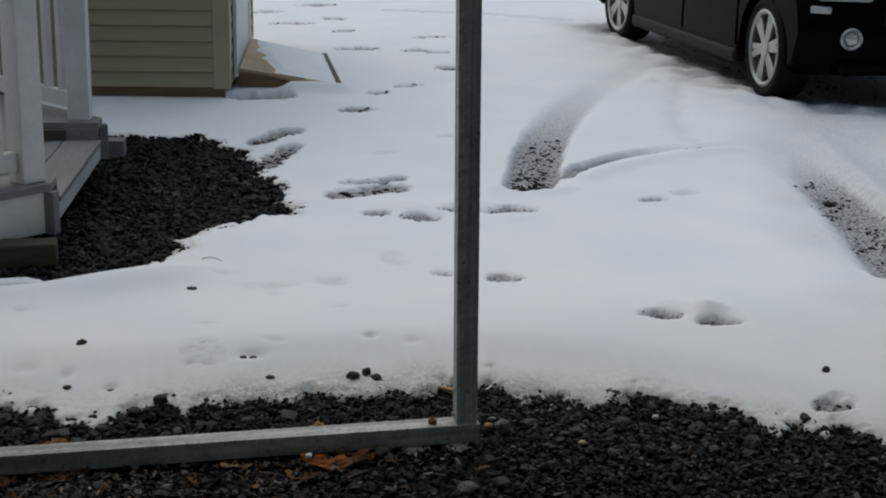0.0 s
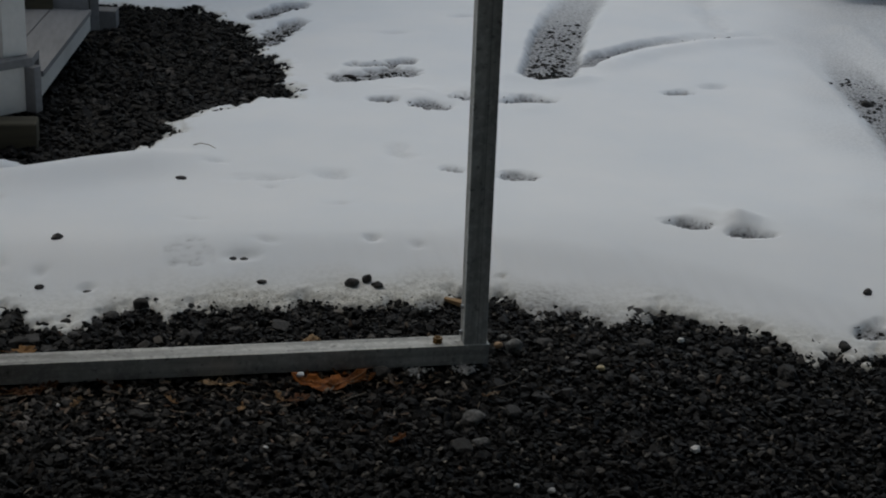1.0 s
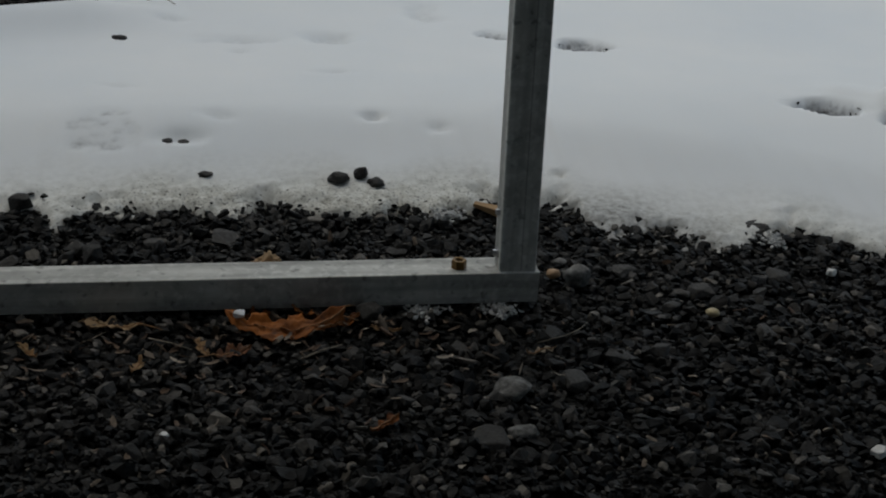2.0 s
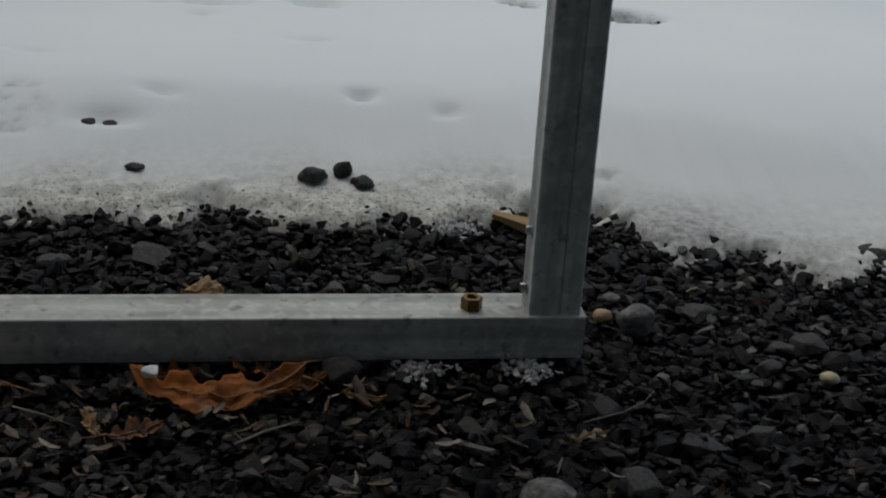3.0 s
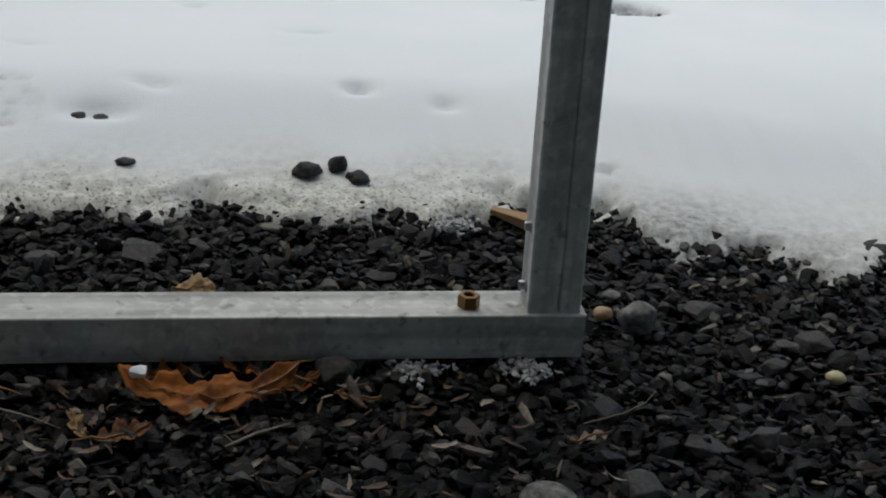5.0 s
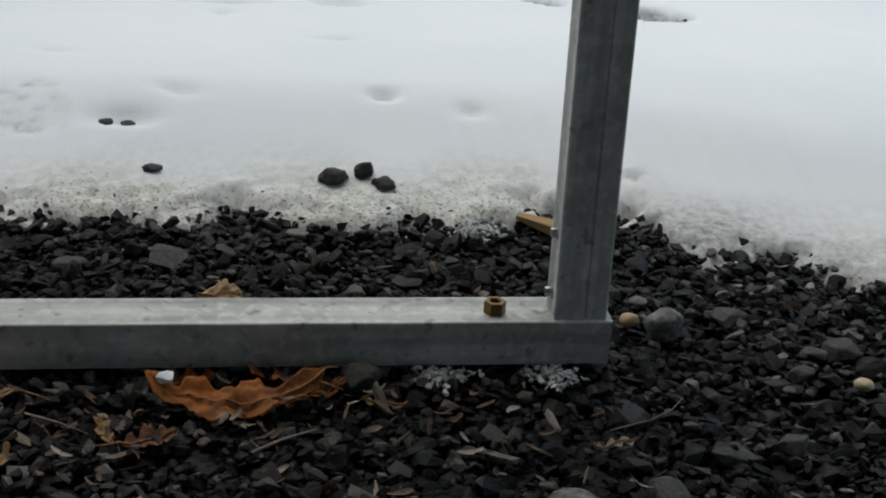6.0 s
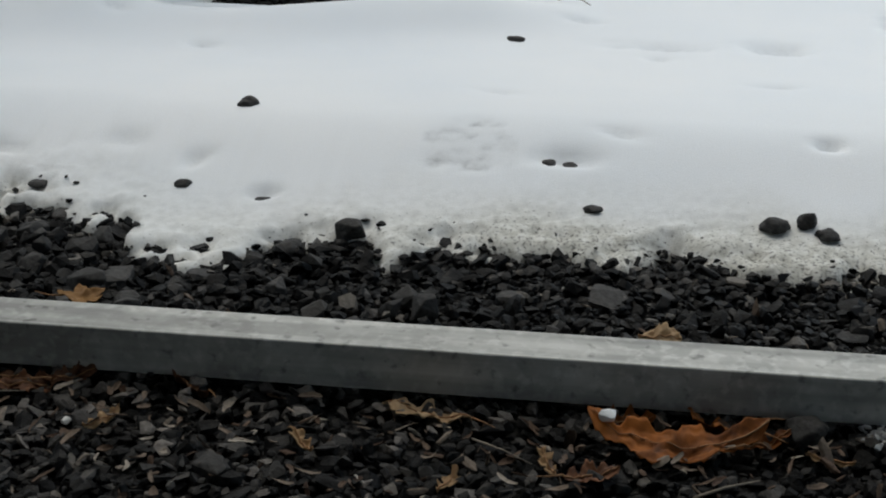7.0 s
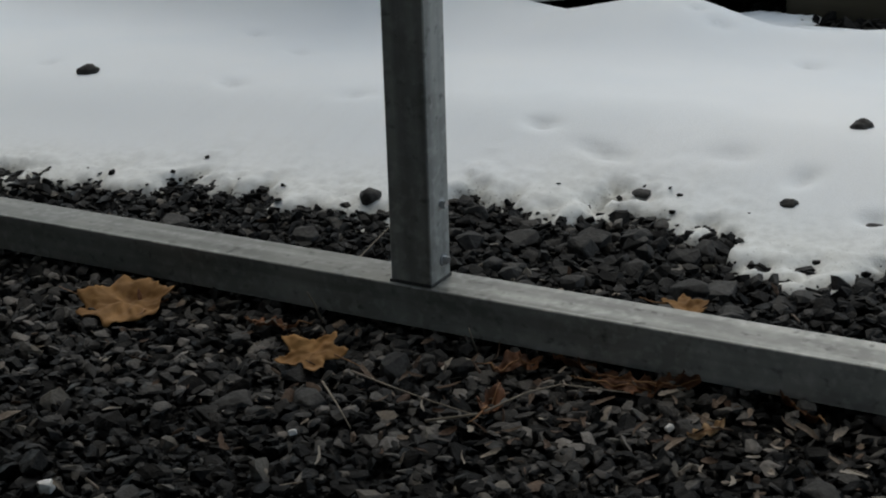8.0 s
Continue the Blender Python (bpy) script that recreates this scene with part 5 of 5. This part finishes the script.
def star_leaf(x, y, turn, long_, wide, label, mat, z=0.004, tilt=(0, 0), points=5, deep=0.5, seed=0):
    """A broad leaf with pointed lobes round its base, crumpled, a millimetre thick."""
    rnd = random.Random(seed)
    tips = [(2 * math.pi * (k + 0.5) / points + rnd.uniform(-0.25, 0.25), rnd.uniform(0.75, 1.0)) for k in range(points)]
    b = bmesh.new()
    rings, spokes = 9, 84
    layers = []
    for drop in (0.0, 0.0009):
        rows = []
        for i in range(1, rings + 1):
            row = []
            for j in range(spokes):
                a = 2 * math.pi * j / spokes
                reach = 1 - deep
                for tip, size in tips:
                    gap = abs((a - tip + math.pi) % (2 * math.pi) - math.pi) * points / math.pi
                    reach = max(reach, (1 - deep) + (size - 1 + deep) * max(0.0, 1 - gap) ** 1.2)
                reach *= 1 + 0.10 * noise.noise(Vector((math.cos(a) * 5, math.sin(a) * 5, seed))) + 0.07 * noise.noise(Vector((math.cos(a) * 17, math.sin(a) * 17, seed)))
                r = reach * i / rings
                px, py = r * math.cos(a) * long_ / 2, r * math.sin(a) * wide / 2
                up = 0.010 * r * r + 0.009 * noise.noise(Vector((px * 38, py * 38, seed))) + 0.004 * noise.noise(Vector((px * 120, py * 120, seed)))
                row.append(b.verts.new((px, py, up - drop)))
            rows.append(row)
        hub = b.verts.new((0, 0, -drop))
        for j in range(spokes):
            b.faces.new((hub, rows[0][j], rows[0][(j + 1) % spokes]))
            for p, q in zip(rows, rows[1:]):
                b.faces.new((p[j], q[j], q[(j + 1) % spokes], p[(j + 1) % spokes]))
        layers.append(rows[-1])
    for j in range(spokes):
        k = (j + 1) % spokes
        b.faces.new((layers[0][j], layers[1][j], layers[1][k], layers[0][k]))
    bmesh.ops.recalc_face_normals(b, faces=b.faces)
    ob = part("fallen_leaf", b, mat, smooth=True)
    stem = [(-0.30 * long_, 0, 0.002), (-0.52 * long_, 0.006, 0.0), (-0.75 * long_, 0.016, 0.001)]
    part("stem", tube(stem, 0.0011), M_RIB, ob, "thin stem", smooth=True)
    ob.matrix_world = pose(x, y, z, tilt[0], tilt[1], turn)
    return tagged(ob, label, "leaf", "fallen broad leaves")


star_leaf(-1.815, -0.085, 8, 0.150, 0.125, "broad golden brown leaf crumpled beside the rail", M_LEAF_GOLD, z=0.010, tilt=(14, 0), points=7, deep=0.30, seed=6)
star_leaf(-1.497, -0.122, 190, 0.100, 0.088, "small orange brown leaf with pointed lobes on gravel", M_LEAF_GOLD, z=0.014, tilt=(-22, 0), points=5, deep=0.55, seed=5)
star_leaf(-1.150, 0.190, 12, 0.082, 0.072, "tan leaf with pointed lobes behind the rail", M_LEAF_GOLD, z=0.010, tilt=(2, 0), points=5, deep=0.62, seed=4)
leaf(-0.415, -0.077, 180, 0.188, 0.080, "large curled russet oak leaf against the rail", curl=0.03, cup=0.32, seed=27, bend=-0.80, tilt=(-10, 0), stem=0.02, lobes=0.50)
leaf(-0.365, -0.028, 160, 0.085, 0.045, "torn dark brown oak leaf under a curled one", curl=0.3, cup=0.4, seed=2, tilt=(12, 0))
leaf(-0.681, -0.038, 165, 0.105, 0.060, "pale brown oak leaf beside the rail", M_LEAF_TAN, curl=0.25, cup=0.3, seed=3, tilt=(12, 0), lobes=0.45)
leaf(-1.80, -0.06, 120, 0.08, 0.05, "folded brown oak leaf against the rail", M_LEAF_BROWN, lobes=0.42, curl=0.4, cup=0.6, seed=7, tilt=(25, 0))
leaf(-1.19, -0.022, 170, 0.10, 0.045, "crumpled dark brown leaf against the rail", M_LEAF_BROWN, lobes=0.42, curl=0.3, cup=0.7, seed=8, tilt=(25, 0))
leaf(-1.27, -0.045, 60, 0.07, 0.045, "crumpled reddish brown leaf beside the rail", M_LEAF_BROWN, lobes=0.4, curl=0.5, cup=0.7, seed=9, tilt=(10, 10))
leaf(-1.09, -0.010, 30, 0.06, 0.035, "crumpled brown leaf against the rail", M_LEAF_BROWN, lobes=0.42, curl=0.5, cup=0.8, seed=10, tilt=(30, 0))
leaf(-0.95, -0.020, 150, 0.06, 0.03, "torn brown leaf beside the rail", M_LEAF_BROWN, lobes=0.42, curl=0.4, cup=0.6, seed=11, tilt=(20, 0))
leaf(-1.60, -0.06, 200, 0.07, 0.04, "dark curled leaf against the rail", M_LEAF_BROWN, lobes=0.42, curl=0.5, cup=0.7, seed=12, tilt=(15, 0))
leaf(-1.25, -0.145, 100, 0.065, 0.035, "shrivelled grey-brown leaf on gravel", M_LEAF_BROWN, lobes=0.42, curl=0.6, cup=0.8, seed=13, tilt=(10, 0))
leaf(-0.500, -0.138, 20, 0.06, 0.05, "torn dark brown leaf on the gravel", M_LEAF_BROWN, lobes=0.4, curl=0.3, cup=0.5, seed=14)
leaf(-0.431, 0.190, 0, 0.052, 0.050, "pale tan leaf scrap behind the rail", M_LEAF_TAN, lobes=0.12, curl=0.1, cup=0.1, seed=15, tilt=(24, 0), stem=0)
leaf(-0.031, -0.163, 10, 0.05, 0.022, "frayed straw-coloured leaf on gravel", M_STRAW, curl=0.2, cup=0.3, seed=16, stem=0)
leaf(-0.64, -0.17, 75, 0.05, 0.026, "pale curled leaf scrap on gravel", M_LEAF_PALE, curl=0.5, cup=0.6, seed=17, stem=0)
leaf(-0.30, -0.36, 40, 0.06, 0.03, "small brown leaf scrap on gravel", curl=0.4, cup=0.5, seed=18, stem=0)

leaf(-0.470, -0.018, 20, 0.07, 0.04, "dark crumpled leaf between a curled leaf and the rail", curl=0.4, cup=0.7, seed=19, tilt=(25, 0), stem=0)
leaf(-0.325, -0.050, 35, 0.06, 0.03, "torn reddish brown leaf by the rail", curl=0.5, cup=0.6, seed=20, tilt=(15, 0), stem=0.04)
leaf(-0.260, -0.070, 170, 0.05, 0.016, "pale narrow leaf shred on gravel", M_LEAF_PALE, curl=0.3, cup=0.4, seed=21, stem=0)
leaf(-0.545, -0.120, 110, 0.055, 0.022, "pale curled leaf shred on gravel", M_LEAF_PALE, curl=0.6, cup=0.8, seed=22, stem=0)
leaf(-1.02, -0.10, 60, 0.05, 0.02, "pale curled leaf shred on gravel", M_LEAF_PALE, curl=0.5, cup=0.8, seed=23, stem=0)
leaf(-0.80, -0.115, 130, 0.05, 0.026, "tan curled leaf scrap on gravel", M_LEAF_PALE, curl=0.6, cup=0.8, seed=24, stem=0)
leaf(-1.13, -0.035, 15, 0.075, 0.04, "crumpled dark brown leaf against the rail", M_LEAF_BROWN, lobes=0.42, curl=0.5, cup=0.8, seed=25, tilt=(25, 0))



def shreds(count, seed):
    """Curled strips torn from dry leaves, strewn in front of the rail: one mesh."""
    r = random.Random(seed)
    b = bmesh.new()
    for _ in range(count):
        if r.random() < 0.75:
            x, y = r.gauss(r.choice((-1.65, -1.3, -1.2, -1.05, -0.95, -0.65, -0.5, -0.25)), 0.10), -0.02 - abs(r.gauss(0.08, 0.09))
        else:
            x, y = r.uniform(-1.9, 0.4), r.uniform(-0.5, -0.02)
        long_, wide, curl, twist = r.uniform(0.010, 0.030), r.uniform(0.002, 0.009), r.uniform(-30, 45), r.uniform(-1.0, 1.0)
        m = pose(x, y, r.uniform(0.002, 0.012), r.uniform(-25, 25), r.uniform(-20, 20), r.uniform(0, 360))
        rows = []
        for i in range(7):
            s = i / 6
            w = wide * (math.sin(math.pi * (0.08 + 0.84 * s)) ** 0.6) * r.uniform(0.6, 1.25)
            a = radians(curl) * (s - 0.5) * 3
            mid = Vector((long_ * (s - 0.5), 0.12 * long_ * math.sin(3 * s + twist), 0.25 * long_ * (1 - math.cos(a))))
            side = Vector((0.2 * r.uniform(-1, 1), math.cos(twist * s), math.sin(twist * s))) * w * 0.5
            lift = Vector((0, 0, 0.0007))
            rows.append([b.verts.new(m @ (mid + q)) for q in (side, Vector((0, 0, -0.12 * w)), -side, -side - lift, Vector((0, 0, -0.12 * w)) - lift, side - lift)])
        for p, q in zip(rows, rows[1:]):
            for i in range(6):
                b.faces.new((p[i], p[(i + 1) % 6], q[(i + 1) % 6], q[i]))
        b.faces.new(rows[0])
        b.faces.new(list(reversed(rows[-1])))
    bmesh.ops.recalc_face_normals(b, faces=b.faces)
    return b


tagged(part("leaf_shreds", shreds(230, 8), M_SHRED), "curled tan and grey shreds of dry leaf on gravel", "leaf shreds", kind="stuff")


def twig(points, radius, label, name="twig", mat=M_TWIG):
    ox, oy, oz = points[0]
    ob = part(name, tube([(x - ox, y - oy, z - oz) for x, y, z in points], radius, sides=6), mat, smooth=True)
    ob.matrix_world = pose(ox, oy, oz)
    return tagged(ob, label, "twig", "twigs on the ground")


twig([(-1.43, -0.140, 0.012), (-1.36, -0.155, 0.010), (-1.30, -0.170, 0.012), (-1.24, -0.176, 0.010)], 0.0014, "thin dry twig on the gravel")
twig([(-1.295, -0.205, 0.008), (-1.245, -0.178, 0.014), (-1.215, -0.120, 0.020), (-1.19, -0.088, 0.020), (-1.12, -0.062, 0.012)], 0.0016, "thin forked straw-coloured twig on the gravel")
twig([(-1.45, -0.17, 0.008), (-1.40, -0.215, 0.010), (-1.36, -0.25, 0.006)], 0.0014, "thin dry stalk on the gravel")
twig([(-0.374, -0.626, 0.004), (-0.25, -0.66, 0.010), (-0.10, -0.69, 0.006), (0.076, -0.736, 0.004)], 0.0014, "long dry grass stalk on the gravel")
twig([(-0.400, -0.172, 0.010), (-0.370, -0.153, 0.013), (-0.335, -0.130, 0.010)], 0.0020, "short grey twig on the gravel")
twig([(-0.031, -0.139, 0.008), (0.015, -0.126, 0.012), (0.045, -0.105, 0.012), (0.066, -0.074, 0.008)], 0.0010, "dry straw on the gravel")
twig([(-0.625, -0.090, 0.010), (-0.59, -0.112, 0.012), (-0.560, -0.128, 0.008)], 0.0011, "dry stalk on the gravel")
twig([(-0.655, 1.82, 0.040), (-0.63, 1.815, 0.048), (-0.60, 1.80, 0.046), (-0.58, 1.775, 0.040)], 0.0022, "thin bent twig lying on the snow")
twig([(-1.62, 0.07, 0.004), (-1.60, 0.13, 0.02), (-1.585, 0.20, 0.05)], 0.0014, "dry grass blade behind the rail", "grass_blade")
twig([(-1.335, -0.012, -0.004), (-1.337, -0.02, 0.018), (-1.34, -0.022, 0.034)], 0.0018, "dry stalk standing against the rail", "stalk")
twig([(-1.555, -0.015, 0.0), (-1.56, -0.02, 0.025), (-1.563, -0.03, 0.045)], 0.0018, "pale leaf stem standing against the rail", "stalk")

b = box(-0.034, 0.032, -0.014, 0.014, 0, 0.016, 0.002)
for v in b.verts:
    if v.co.x < 0:
        v.co.y, v.co.z = v.co.y * 0.4 + 0.005, v.co.z * 0.45 + 0.004
    v.co.z += 0.002 * noise.noise(v.co * 90)
ob = part("wood_chip", b, M_CHIP)
ob.matrix_world = pose(0.002, 0.402, 0.0, 6, 8, -22)
tagged(ob, "tan splinter of wood at the edge of the snow", "wood chip")
